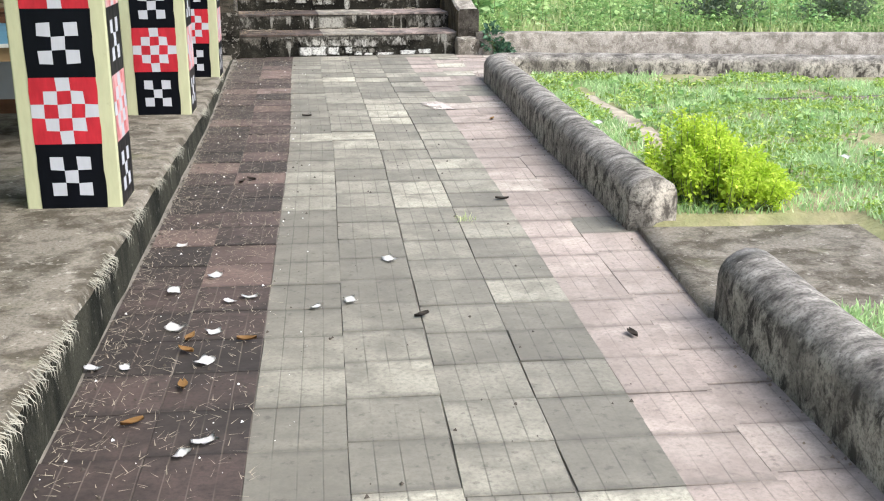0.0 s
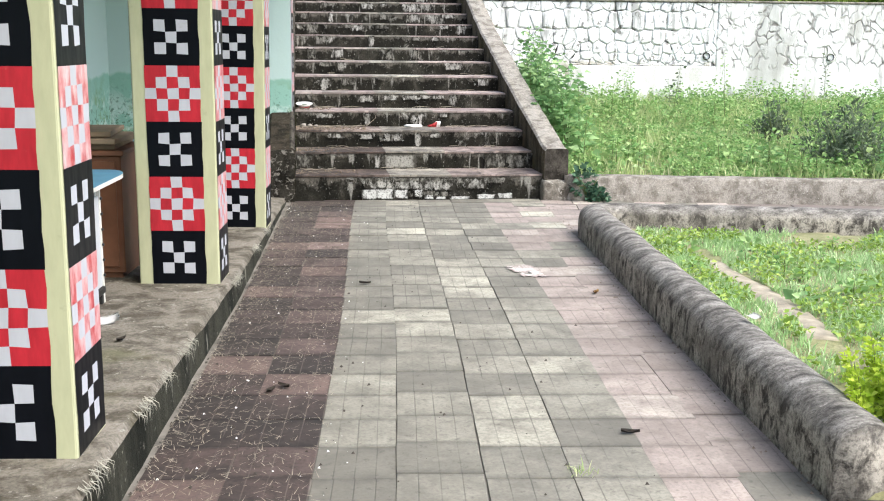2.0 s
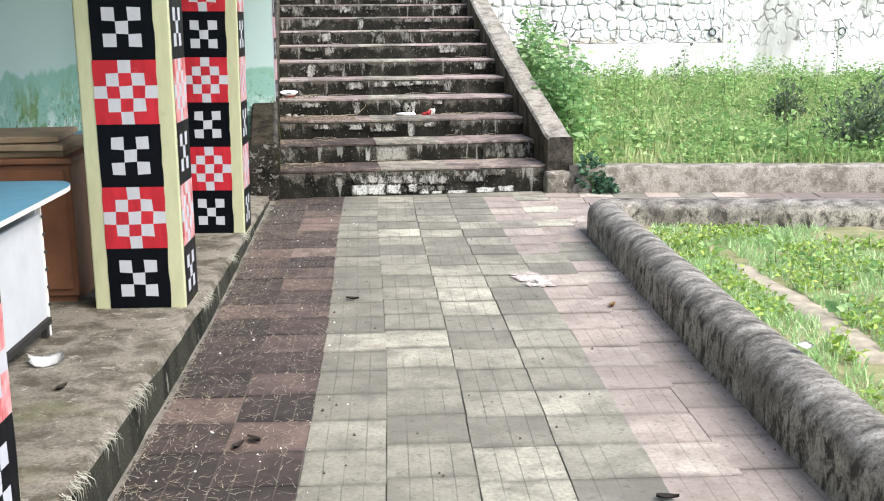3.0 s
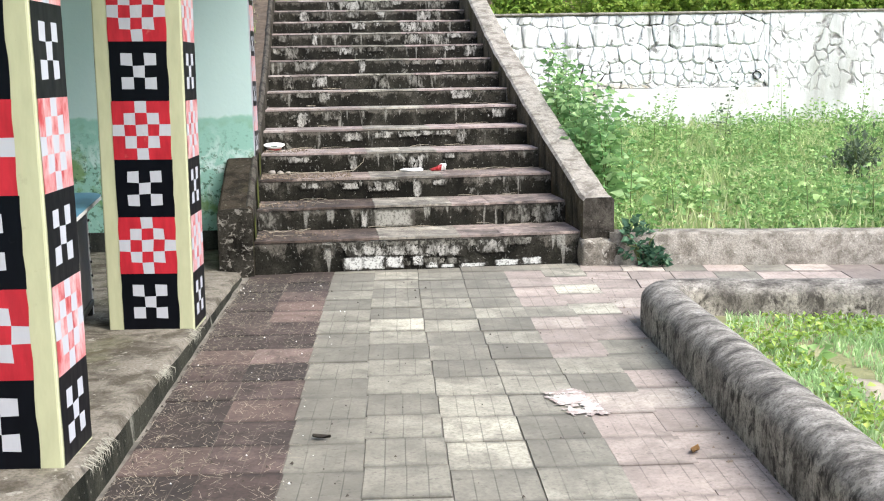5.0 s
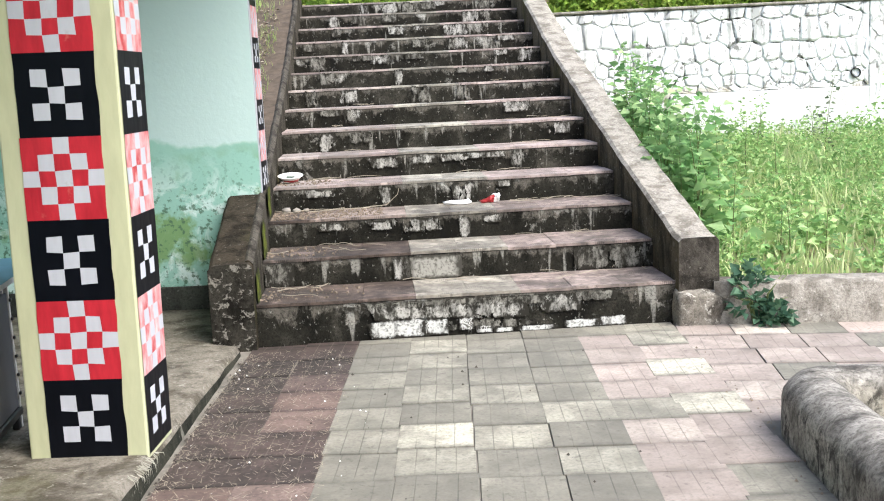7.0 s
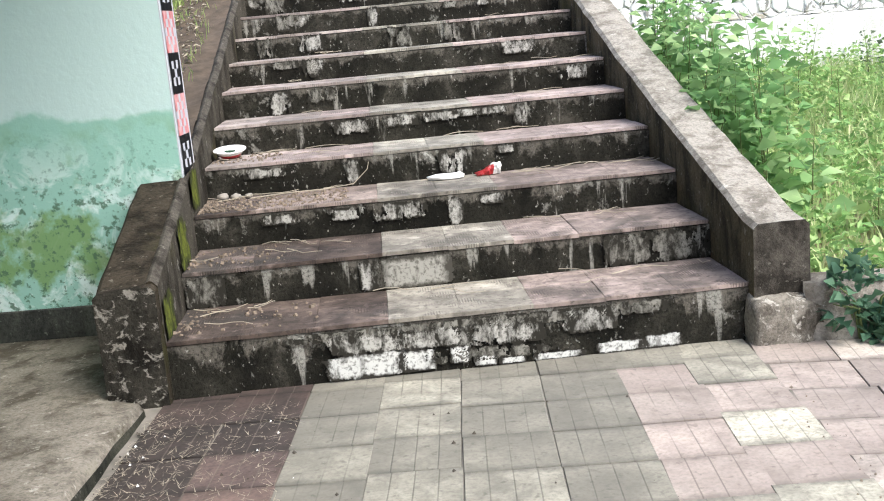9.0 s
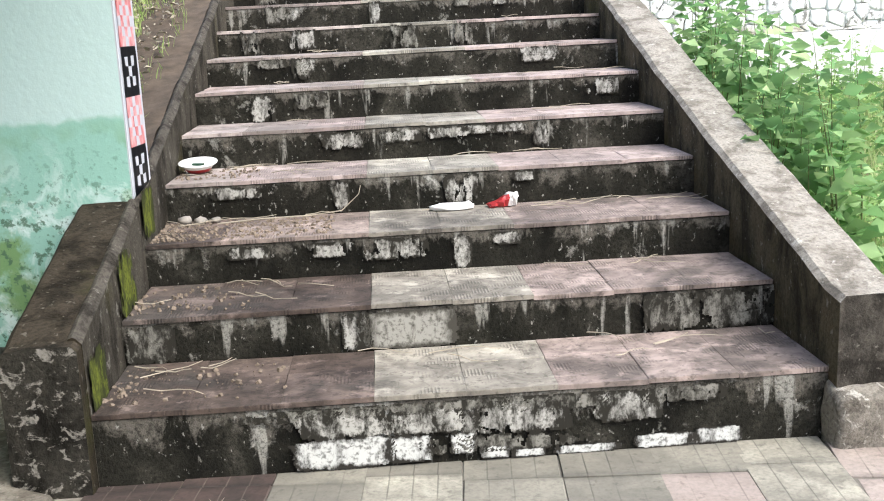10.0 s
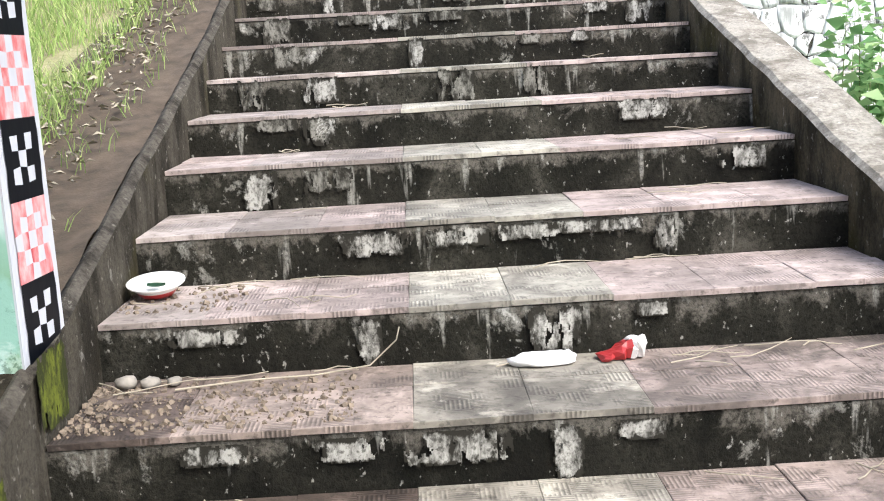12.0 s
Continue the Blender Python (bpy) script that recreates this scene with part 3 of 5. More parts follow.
part("parapet", rail_bm(-HALF - 0.065, -HALF - 0.005, 0.0, TOP_V + 0.1, lambda v: -0.1 if v < 6 else 1.5, rail_top), [M["rail_front"], M["rail_streaked"], M["rail_black"]], stairs, "sloping mossy concrete parapet, blackened")



def soil_bank_bm():
    """Brown earth heaped level with the thin parapet, down to the grass."""
    bm = bmesh.new()
    rows = []
    for i in range(90):
        v = 1.16 + (TOP_V - 1.16) * i / 89
        row = []
        for j in range(10):
            u = -HALF - 0.058 - 0.065 * j
            q = STAIRS @ Vector((u, v, 0))
            z = rail_z(v) - 0.012 - 0.004 * j + 0.022 * noise.noise(Vector((q.x * 5, q.y * 5, 1))) + 0.01 * noise.noise(Vector((q.x * 19, q.y * 19, 1)))
            row.append(bm.verts.new((u, v, z - (0.12 if j == 9 else 0))))
        rows.append(row)
    for a, b in zip(rows, rows[1:]):
        for j in range(9):
            bm.faces.new((a[j], a[j + 1], b[j + 1], b[j])).smooth = True
    bmesh.ops.recalc_face_normals(bm, faces=bm.faces)
    return bm


bank = part("soil_bank", soil_bank_bm(), M["bare_soil"])
bank.matrix_world = STAIRS
tagged(bank, "bare brown earth heaped against the steps", "earth", kind="structure")


def rubble_foot_bm():
    """Rough plastered rubble that props the parapet's end."""
    bm = box(HALF - 0.02, HALF + 0.40, -0.13, 0.02, -0.1, 0.205, 0.035, segments=3)
    bmesh.ops.subdivide_edges(bm, edges=[e for e in bm.edges if e.calc_length() > 0.08], cuts=5, use_grid_fill=True)
    for v in bm.verts:
        k = noise.noise_vector(v.co * 9) * 0.022 + noise.noise_vector(v.co * 24) * 0.008
        v.co += Vector((k.x, k.y, k.z - 0.10 * max(0, v.co.x - HALF - 0.1) + 0.12 * min(0, v.co.y + 0.02)))
    for f in bm.faces:
        f.smooth = True
    return bm


M["rubble"] = old_plaster("pale_rubble_plaster", (0.26, 0.24, 0.205), (0.075, 0.066, 0.054), (0.47, 0.45, 0.40), 0.57, 0.8, None, 2.0)
part("rubble_foot", rubble_foot_bm(), M["rubble"], stairs, "rough pale rubble at the parapet foot")

# ---- kerbs ----
def arch(w, h, n=9):
    pts = [(-w / 2, -0.12), (-w / 2, h - w * 0.42)]
    for i in range(1, n):
        a = math.pi * (1 - i / n)
        pts.append((w / 2 * math.cos(a), h - w * 0.42 + w * 0.42 * math.sin(a)))
    return pts + [(w / 2, h - w * 0.42), (w / 2, -0.12)]


KW, KH = 0.25, 0.275
corner = [(1.28 + 0.13 * (1 - math.cos(a)), 10.10 + 0.13 * math.sin(a), -0.03) for a in (0.4, 0.8, 1.2)]
spine = line((1.285, 5.06, 0), (1.262, 7.0, 0), 0.08) + line((1.262, 7.08, 0), (1.278, 10.08, -0.03), 0.08) + corner + line((1.47, 10.235, -0.03), (13, 8.75, -0.03), 0.1)
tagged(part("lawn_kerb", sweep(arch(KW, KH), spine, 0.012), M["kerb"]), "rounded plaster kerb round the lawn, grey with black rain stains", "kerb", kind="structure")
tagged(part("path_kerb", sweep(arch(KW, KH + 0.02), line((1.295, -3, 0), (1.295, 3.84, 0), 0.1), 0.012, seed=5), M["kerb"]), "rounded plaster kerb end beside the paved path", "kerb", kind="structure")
tagged(part("far_kerb", sweep([(-0.11, -0.1), (-0.11, 0.22), (-0.09, 0.24), (0.09, 0.24), (0.11, 0.22), (0.11, -0.1)], line((1.36, 12.16, 0), (14, 10.95, 0), 0.15), 0.012, seed=9), M["rail"]), "low square grey kerb under the weeds", "kerb", kind="structure")
tagged(part("entry_slab", sweep([(-0.6, -0.1), (-0.6, 0.02), (-0.56, 0.035), (0.56, 0.035), (0.6, 0.02), (0.6, -0.1)], line((1.18, 4.45, 0), (2.3, 4.4, 0), 0.1), 0.012, seed=11), M["concrete"]), "worn concrete slab in the gap of the kerb", "slab", kind="structure")

M["sand"] = plain("pale_sandy_earth", (0.35, 0.31, 0.24), 0.95, 0.35, 12, bump=0.5)
tagged(part("worn_track", sweep([(-0.15, -0.04), (-0.08, 0.004), (0.0, 0.012), (0.08, 0.004), (0.15, -0.04)], [(1.86 + 0.12 * noise.noise(Vector((0, y, 0))), y, ground_z(1.86, y) + 0.002) for y in [6.85 + 0.08 * i for i in range(25)]], 0.035, seed=13), M["sand"]), "narrow pale strip of bare sandy earth in the lawn", "bare strip", kind="structure")
tagged(part("lawn_edging", sweep([(-0.07, -0.05), (-0.06, 0.02), (0.06, 0.02), (0.07, -0.05)], [(x, y, ground_z(x, y)) for x, y, z in line((3.2, 8.45, 0), (12.0, 7.9, 0), 0.15)], 0.02, seed=17), M["concrete"]), "sunken line of concrete edging across the lawn", "edging", kind="structure")

# ---- white retaining wall ----
def clip_cell(cell, p, q):
    """The part of a convex cell that lies nearer to p than to q."""
    mid, way = (p + q) / 2, q - p
    out = []
    for a, b in zip(cell, cell[1:] + cell[:1]):
        da, db = float(np.dot(a - mid, way)), float(np.dot(b - mid, way))
        if da <= 0:
            out.append(a)
        if da * db < 0:
            out.append(a + (b - a) * (da / (da - db)))
    return out


def stone_bm(cell, gap, proud, rnd):
    """A rounded wall stone that faces -y, drawn in by half a joint."""
    c = sum(cell) / len(cell)
    rim, shoulder, crown = [], [], []
    bm = bmesh.new()
    pts = []
    for a, b in zip(cell, cell[1:] + cell[:1]):
        pts += [a, a + (b - a) * 0.5 + np.array((rnd.uniform(-0.012, 0.012), rnd.uniform(-0.012, 0.012)))]
    for p in pts:
        d = p - c
        ln = max(0.02, float(np.hypot(*d)))
        e = max(0.2, 1 - gap * rnd.uniform(0.4, 1.6) / ln)
        rim.append(bm.verts.new((c[0] + d[0] * e, 0.02, c[1] + d[1] * e)))
        shoulder.append(bm.verts.new((c[0] + d[0] * e * 0.985, -proud * 0.6, c[1] + d[1] * e * 0.985)))
        crown.append(bm.verts.new((c[0] + d[0] * e * 0.8, -proud + rnd.uniform(-0.003, 0.003), c[1] + d[1] * e * 0.8)))
    k = len(pts)
    for i in range(k):
        j = (i + 1) % k
        bm.faces.new((rim[i], rim[j], shoulder[j], shoulder[i]))
        bm.faces.new((shoulder[i], shoulder[j], crown[j], crown[i])).smooth = True
    bm.faces.new(crown)
    bmesh.ops.recalc_face_normals(bm, faces=bm.faces)
    return bm


def build_white_wall():
    """Whitewashed rubble above and beside a smooth plaster band; the joints close up towards the far end."""
    wall = tagged(empty("white_wall", pose(0, 19.56, 0)), "whitewashed stone retaining wall with dark cracks and rain stains", "wall", kind="structure")
    part("masonry", box(0.75, 8.05, 0, 0.4, -0.2, 2.2, 0.02), M["joint_black"], wall, "black mortar between the stones")
    part("limewash_coat", box(5.02, 8.05, -0.03, -0.002, -0.2, 2.2, 0.01), M["limed"], wall, "streaked limewash over the stones")
    part("plaster_band", box(2.55, 5.02, -0.045, -0.002, -0.2, 1.16, 0.012), M["limed_plain"], wall, "smooth white plaster band along the wall foot")
    part("coping", box(0.75, 8.08, -0.05, 0.44, 2.2, 2.235, 0.01), M["rail"], wall, "thin weathered coping")
    rnd = random.Random(17)
    seeds = []
    z = 0.55
    while z < 2.25:
        step, rise = (0.20, 0.30) if z > 1.5 else (0.15, 0.15)
        x = 0.7 + rnd.uniform(0, 0.2)
        while x < 5.1:
            if x < 2.6 or z > 1.12:
                seeds.append(np.array((x + rnd.uniform(-0.06, 0.06), z + rnd.uniform(-0.05, 0.05))))
            x += rnd.uniform(0.75, 1.25) * step
        z += rise
    for p in seeds:
        near = sorted((q for q in seeds if q is not p), key=lambda q: float(np.hypot(*(q - p))))[:14]
        cell = [np.array(c) for c in ((p[0] - 0.3, p[1] - 0.2), (p[0] + 0.3, p[1] - 0.2), (p[0] + 0.3, p[1] + 0.2), (p[0] - 0.3, p[1] + 0.2))]
        for q in near:
            cell = clip_cell(cell, p, q)
        low = 1.165 if p[0] > 2.6 else 0.3
        cell = [np.array((min(max(c[0], 0.76), 5.015), min(max(c[1], low), 2.195))) for c in cell]
        area = 0.5 * abs(sum(a[0] * b[1] - b[0] * a[1] for a, b in zip(cell, cell[1:] + cell[:1])))
        if area < 0.003:
            continue
        tight = smooth((p[0] - 3.9) / 1.1)
        gap = rnd.choice((0.001, 0.002, 0.004, 0.009)) * (1 - 0.75 * tight) + (0.003 if p[1] < 1.55 else 0.0)
        part("stone", stone_bm(cell, gap, rnd.uniform(0.018, 0.034), rnd), M["limed_stone"], wall)
    return wall


build_white_wall()


# ---- plants ----
def leaf_paint(name, dark, mid, light, rough=0.55, through_light=0.35):
    n = Nodes(name)
    r = n.geo.outputs["Random Per Island"]
    c = n.ramp(r, (0.0, dark), (0.5, mid), (0.9, light))
    # Broad darker patches paint in the shaded gaps between plants.
    c = n.mix(n.ramp(n.noise(1.3, 4), (0.45, 0.0), (0.68, 0.6)), c, tuple(0.5 * (a + b) for a, b in zip(dark, mid)))
    n.done(c, rough, spec=0.3)
    tr = n.t.nodes.new("ShaderNodeBsdfTranslucent")
    n.put(tr.inputs[0], n.mix(0.5, c, light))
    mx = n.t.nodes.new("ShaderNodeMixShader")
    mx.inputs[0].default_value = through_light
    n.t.links.new(n.bsdf.outputs[0], mx.inputs[1])
    n.t.links.new(tr.outputs[0], mx.inputs[2])
    n.t.links.new(mx.outputs[0], n.t.nodes["Material Output"].inputs[0])
    return n.mat


M["leaf_yellow"] = leaf_paint("yellow_green_leaves", (0.24, 0.40, 0.025), (0.50, 0.68, 0.06), (0.72, 0.84, 0.15), 0.55, 0.5)
M["leaf_green"] = leaf_paint("weed_leaves", (0.10, 0.24, 0.065), (0.23, 0.41, 0.13), (0.43, 0.59, 0.25))
M["leaf_broad"] = leaf_paint("broad_weed_leaves", (0.065, 0.18, 0.055), (0.20, 0.39, 0.145), (0.43, 0.61, 0.29))
M["leaf_dark"] = leaf_paint("dark_shrub_leaves", (0.05, 0.085, 0.05), (0.11, 0.155, 0.095), (0.25, 0.31, 0.20))
M["leaf_hedge"] = leaf_paint("hedge_leaves", (0.10, 0.20, 0.028), (0.24, 0.39, 0.06), (0.47, 0.58, 0.15))
M["leaf_creeper"] = leaf_paint("creeper_leaves", (0.03, 0.08, 0.05), (0.06, 0.14, 0.09), (0.13, 0.24, 0.14))
M["grass"] = leaf_paint("grass_blades", (0.22, 0.40, 0.13), (0.38, 0.58, 0.26), (0.62, 0.74, 0.46), 0.6)
M["tall_grass"] = leaf_paint("tall_grass_blades", (0.26, 0.39, 0.13), (0.42, 0.54, 0.235), (0.64, 0.67, 0.39), 0.6)
M["dry_grass"] = leaf_paint("dry_yellow_grass", (0.17, 0.29, 0.07), (0.31, 0.43, 0.13), (0.49, 0.54, 0.24), 0.6)


def rand_dirs(rng, n, lift):
    d = rng.normal(size=(n, 3))
    d[:, 2] = np.abs(d[:, 2]) * lift + lift * 0.2
    return d / np.linalg.norm(d, axis=1)[:, None]


def leaf_mesh(name, pos, way, size, slim, rng, fold=0.18):
    """Folded four-cornered leaves at pos, growing along way."""
    n = len(pos)
    up = rng.normal(size=(n, 3)) * 0.6 + np.array((0, 0, 1.0))
    side = np.cross(way, up)
    side /= np.linalg.norm(side, axis=1)[:, None] + 1e-9
    nor = np.cross(side, way)
    s = size[:, None]
    mid = pos + way * s * 0.42
    left = mid - side * s * slim + nor * s * fold
    right = mid + side * s * slim + nor * s * fold
    tip = pos + way * s - nor * s * 0.12
    co = np.stack((pos, left, tip, right), 1).reshape(-1, 3)
    k = np.arange(n)[:, None] * 4
    tri = np.concatenate((k + np.array([[0, 2, 1]]), k + np.array([[0, 3, 2]])), 1).reshape(-1, 3)
    return raw_mesh(name, co, tri)


def raw_mesh(name, co, tri):
    me = bpy.data.meshes.new(name)
    me.vertices.add(len(co))
    me.vertices.foreach_set("co", co.astype(np.float32).ravel())
    me.loops.add(len(tri) * 3)
    me.loops.foreach_set("vertex_index", tri.astype(np.int32).ravel())
    me.polygons.add(len(tri))
    me.polygons.foreach_set("loop_start", np.arange(0, len(tri) * 3, 3, dtype=np.int32))
    me.update(calc_edges=True)
    return me


def blade_mesh(name, pos, height, width, rng, droop=0.5):
    """Grass blades: two bent triangles each."""
    n = len(pos)
    a = rng.uniform(0, 2 * np.pi, n)
    side = np.stack((np.cos(a), np.sin(a), np.zeros(n)), 1) * width[:, None] * 0.5
    b = rng.uniform(0, 2 * np.pi, n)
    lean = np.stack((np.cos(b), np.sin(b), np.zeros(n)), 1) * (height * droop * rng.uniform(0.2, 1.0, n))[:, None]
    up = np.zeros((n, 3))
    up[:, 2] = height
    mid = pos + up * 0.6 + lean * 0.4
    co = np.stack((pos - side, pos + side, mid - side * 0.7, mid + side * 0.7, pos + up * 0.95 + lean), 1).reshape(-1, 3)
    k = np.arange(n)[:, None] * 5
    tri = np.concatenate((k + np.array([[0, 1, 3]]), k + np.array([[0, 3, 2]]), k + np.array([[2, 3, 4]])), 1).reshape(-1, 3)
    return raw_mesh(name, co, tri)


def on_ground(xy):
    return np.array([(x, y, ground_z(x, y)) for x, y in xy])


def scatter(rng, n, x0, x1, y0, y1, keep):
    xy = np.stack((rng.uniform(x0, x1, n), rng.uniform(y0, y1, n)), 1)
    return on_ground([p for p in xy if keep(p[0], p[1])])


def bare(x, y):
    """Worn earth in the lawn: a narrow strip along the kerb and a few patches."""
    k = noise.noise(Vector((x * 1.1, y * 1.1, 7)))
    strip = abs(x - 1.86 - 0.05 * noise.noise(Vector((0, y, 0)))) < 0.075 + 0.09 * noise.noise(Vector((x * 9, y * 5, 2))) and 6.2 < y < 9.4
    slab = x < 2.35 and 3.75 < y < 5.1
    far = abs(y - (8.55 - 0.05 * x)) < 0.07 and x > 3
    return strip or slab or (k > 0.36) or far


def build_lawn():
    rng = np.random.default_rng(3)
    keep = lambda x, y: not bare(x, y) and y < 10.06 - 0.128 * (x - 1.3) and rng.random() < 0.35 + 0.65 * smooth(0.5 + 1.4 * noise.noise(Vector((x * 2, y * 2, 1))))
    near = scatter(rng, 105000, 1.44, 5.5, 3.0, 10.1, keep)
    far = scatter(rng, 45000, 5.5, 13.0, 3.0, 9.6, keep)
    pos = np.concatenate((near, far))
    h = rng.uniform(0.02, 0.065, len(pos)) * np.where(pos[:, 0] > 5.5, 1.3, 1.0)
    me = blade_mesh("lawn_grass", pos, h, rng.uniform(0.006, 0.013, len(pos)) * np.where(pos[:, 0] > 5.5, 1.7, 1.0), rng, 0.9)
    tagged(mesh_part("lawn_grass", me, M["grass"]), "short patchy green lawn grass", "grass", kind="stuff")
    pos = scatter(rng, 42000, 1.46, 9.0, 4.9, 10.0, lambda x, y: not bare(x, y) and y < 10.06 - 0.128 * (x - 1.3) and noise.noise(Vector((x * 2.2, y * 2.2, 4))) > -0.1)
    pos[:, 2] += rng.uniform(0.01, 0.05, len(pos))
    me = leaf_mesh("lawn_weeds", pos, rand_dirs(rng, len(pos), 0.5), rng.uniform(0.018, 0.045, len(pos)), 0.34, rng)
    tagged(mesh_part("lawn_weeds", me, M["leaf_hedge"]), "small broad-leaved weeds in the lawn", "weeds", kind="stuff")


def build_field():
    rng = np.random.default_rng(5)
    keep = lambda x, y: y > 12.28 - 0.1 * (x - 1.3) and (STAIRS.inverted() @ Vector((x, y, 0))).x > 1.47 and y < 19.5
    pos = scatter(rng, 36000, 1.0, 12.0, 11.4, 19.5, keep)
    h = rng.uniform(0.08, 0.26, len(pos)) * (0.7 + 0.6 * smooth(1) * np.clip((pos[:, 1] - 12) / 6, 0, 1))
    tagged(mesh_part("tall_grass", blade_mesh("tall_grass", pos, h, rng.uniform(0.009, 0.02, len(pos)), rng, 0.6), M["tall_grass"]), "uncut pale green grass before the white wall", "grass", kind="stuff")
    pos = scatter(rng, 120000, 1.0, 12.0, 11.4, 19.5, lambda x, y: keep(x, y) and noise.noise(Vector((x * 1.2, y * 1.2, 9))) > -0.30)
    tall = np.array([max(0.25, 1.0 + 1.5 * noise.noise(Vector((x * 1.7, y * 1.7, 4))) + 0.8 * noise.noise(Vector((x * 5, y * 5, 8)))) for x, y, z in pos])
    pos[:, 2] += rng.uniform(0.03, 1.0, len(pos)) ** 1.3 * tall * (0.13 + 0.16 * np.clip((pos[:, 1] - 13) / 5, 0, 1))
    me = leaf_mesh("weeds", pos, rand_dirs(rng, len(pos), 0.55), rng.uniform(0.03, 0.075, len(pos)), 0.27, rng)
    tagged(mesh_part("weeds", me, M["leaf_green"]), "leafy green weeds under the white wall", "weeds", kind="stuff")


build_lawn()
build_field()


def lumps(rng, n, centre, size, count):
    """Points in uneven clumps that fill an ellipsoid, more of them near its skin."""
    c = rng.normal(size=(count, 3))
    c /= np.linalg.norm(c, axis=1)[:, None]
    c *= rng.uniform(0.25, 0.85, (count, 1))
    c[:, 2] = np.abs(c[:, 2])
    r = rng.uniform(0.2, 0.42, count)
    which = rng.integers(0, count, n)
    d = rng.normal(size=(n, 3))
    d /= np.linalg.norm(d, axis=1)[:, None]
    p = c[which] + d * (r[which] * rng.uniform(0.45, 1.0, n) ** 0.5)[:, None]
    keep = p[:, 2] > 0
    out = d * 0.7 + rng.normal(size=(n, 3)) * 0.5
    out[:, 2] += 0.35
    out /= np.linalg.norm(out, axis=1)[:, None]
    return (p * np.array(size) + np.array(centre))[keep], out[keep]


def stem_bm(paths, sides=6):
    """Tapered branches: each path is a list of (point, radius)."""
    bm = bmesh.new()
    for path in paths:
        rings = []
        for i, (p, r) in enumerate(path):
            a = Vector(path[max(0, i - 1)][0])
            b = Vector(path[min(len(path) - 1, i + 1)][0])
            q = (b - a).to_track_quat("Z", "Y").to_matrix()
            rings.append([bm.verts.new(Vector(p) + q @ Vector((r * math.cos(2 * math.pi * k / sides), r * math.sin(2 * math.pi * k / sides), 0))) for k in range(sides)])
        for r0, r1 in zip(rings, rings[1:]):
            for k in range(sides):
                f = bm.faces.new((r0[k], r0[(k + 1) % sides], r1[(k + 1) % sides], r1[k]))
                f.smooth = True
        bm.faces.new(rings[-1])
    return bm


def bark(name, a, b):
    n = Nodes(name)
    f = n.noise(9, 6, 0.65, n.stretch(1, 1, 0.22), 0.4)
    c = n.mix(n.ramp(n.noise(3, 4), (0.5, 0.0), (0.65, 0.5)), n.ramp(f, (0.32, a), (0.66, b)), tuple(x * 0.6 for x in a))
    return n.done(c, 0.9, f, 0.9, 0.03)


M["bark_pale"] = bark("pale_brown_bark", (0.16, 0.11, 0.07), (0.40, 0.30, 0.20))
M["bark_red"] = bark("red_brown_bark", (0.17, 0.095, 0.06), (0.42, 0.27, 0.19))
M["stem"] = plain("green_stems", (0.13, 0.17, 0.06), 0.7)


def build_bush(name, label, centre, size, leaves, leaf, slim, key, seed, clumps=26, group=""):
    rng = np.random.default_rng(seed)
    bush = tagged(empty(name, pose(*centre)), label, "bush", group)
    p, d = lumps(rng, leaves, (0, 0, 0), size, clumps)
    mesh_part("foliage", leaf_mesh("foliage", p, d, rng.uniform(leaf * 0.6, leaf * 1.3, len(p)), slim, rng), M[key], bush)
    paths = []
    for k in range(14):
        a = rng.uniform(0, 6.28)
        tip = Vector((math.cos(a) * size[0] * 0.7, math.sin(a) * size[1] * 0.7, size[2] * rng.uniform(0.5, 0.95)))
        paths.append([((0.04 * math.cos(a), 0.04 * math.sin(a), -0.05), 0.008), (tuple(tip * 0.5 + Vector((0, 0, 0.05))), 0.006), (tuple(tip), 0.002)])
    part("stems", stem_bm(paths, 5), M["stem"], bush)
    return bush


def build_weed(name, label, x, y, z, height, leaf, seed, key="leaf_green", group="tall weeds"):
    """An upright stalk with pairs of broad leaves."""
    rng = np.random.default_rng(seed)
    weed = tagged(empty(name, pose(x, y, z)), label, "weed", group)
    lean = rng.uniform(-0.12, 0.12, 2) * height
    axis = lambda t: np.array((lean[0] * t * t, lean[1] * t * t, height * t))
    part("stalk", stem_bm([[(tuple(axis(t)), 0.006 * (1.15 - t)) for t in (0, 0.3, 0.6, 0.85, 1.0)]], 5), M["stem"], weed)
    pos, way, size = [], [], []
    count = int(height / 0.075) + 3
    for i in range(count):
        t = 0.12 + 0.88 * i / count
        for side in range(3):
            a = i * 1.57 + side * 2.09 + rng.uniform(-0.5, 0.5)
            d = np.array((math.cos(a), math.sin(a), rng.uniform(-0.1, 0.6)))
            pos.append(axis(t) + d * leaf * rng.uniform(0.1, 0.8))
            way.append(d / np.linalg.norm(d))
            size.append(leaf * rng.uniform(0.6, 1.2) * (1.2 - 0.6 * t))
    mesh_part("leaves", leaf_mesh("leaves", np.array(pos), np.array(way), np.array(size), 0.38, rng), M[key], weed)
    return weed




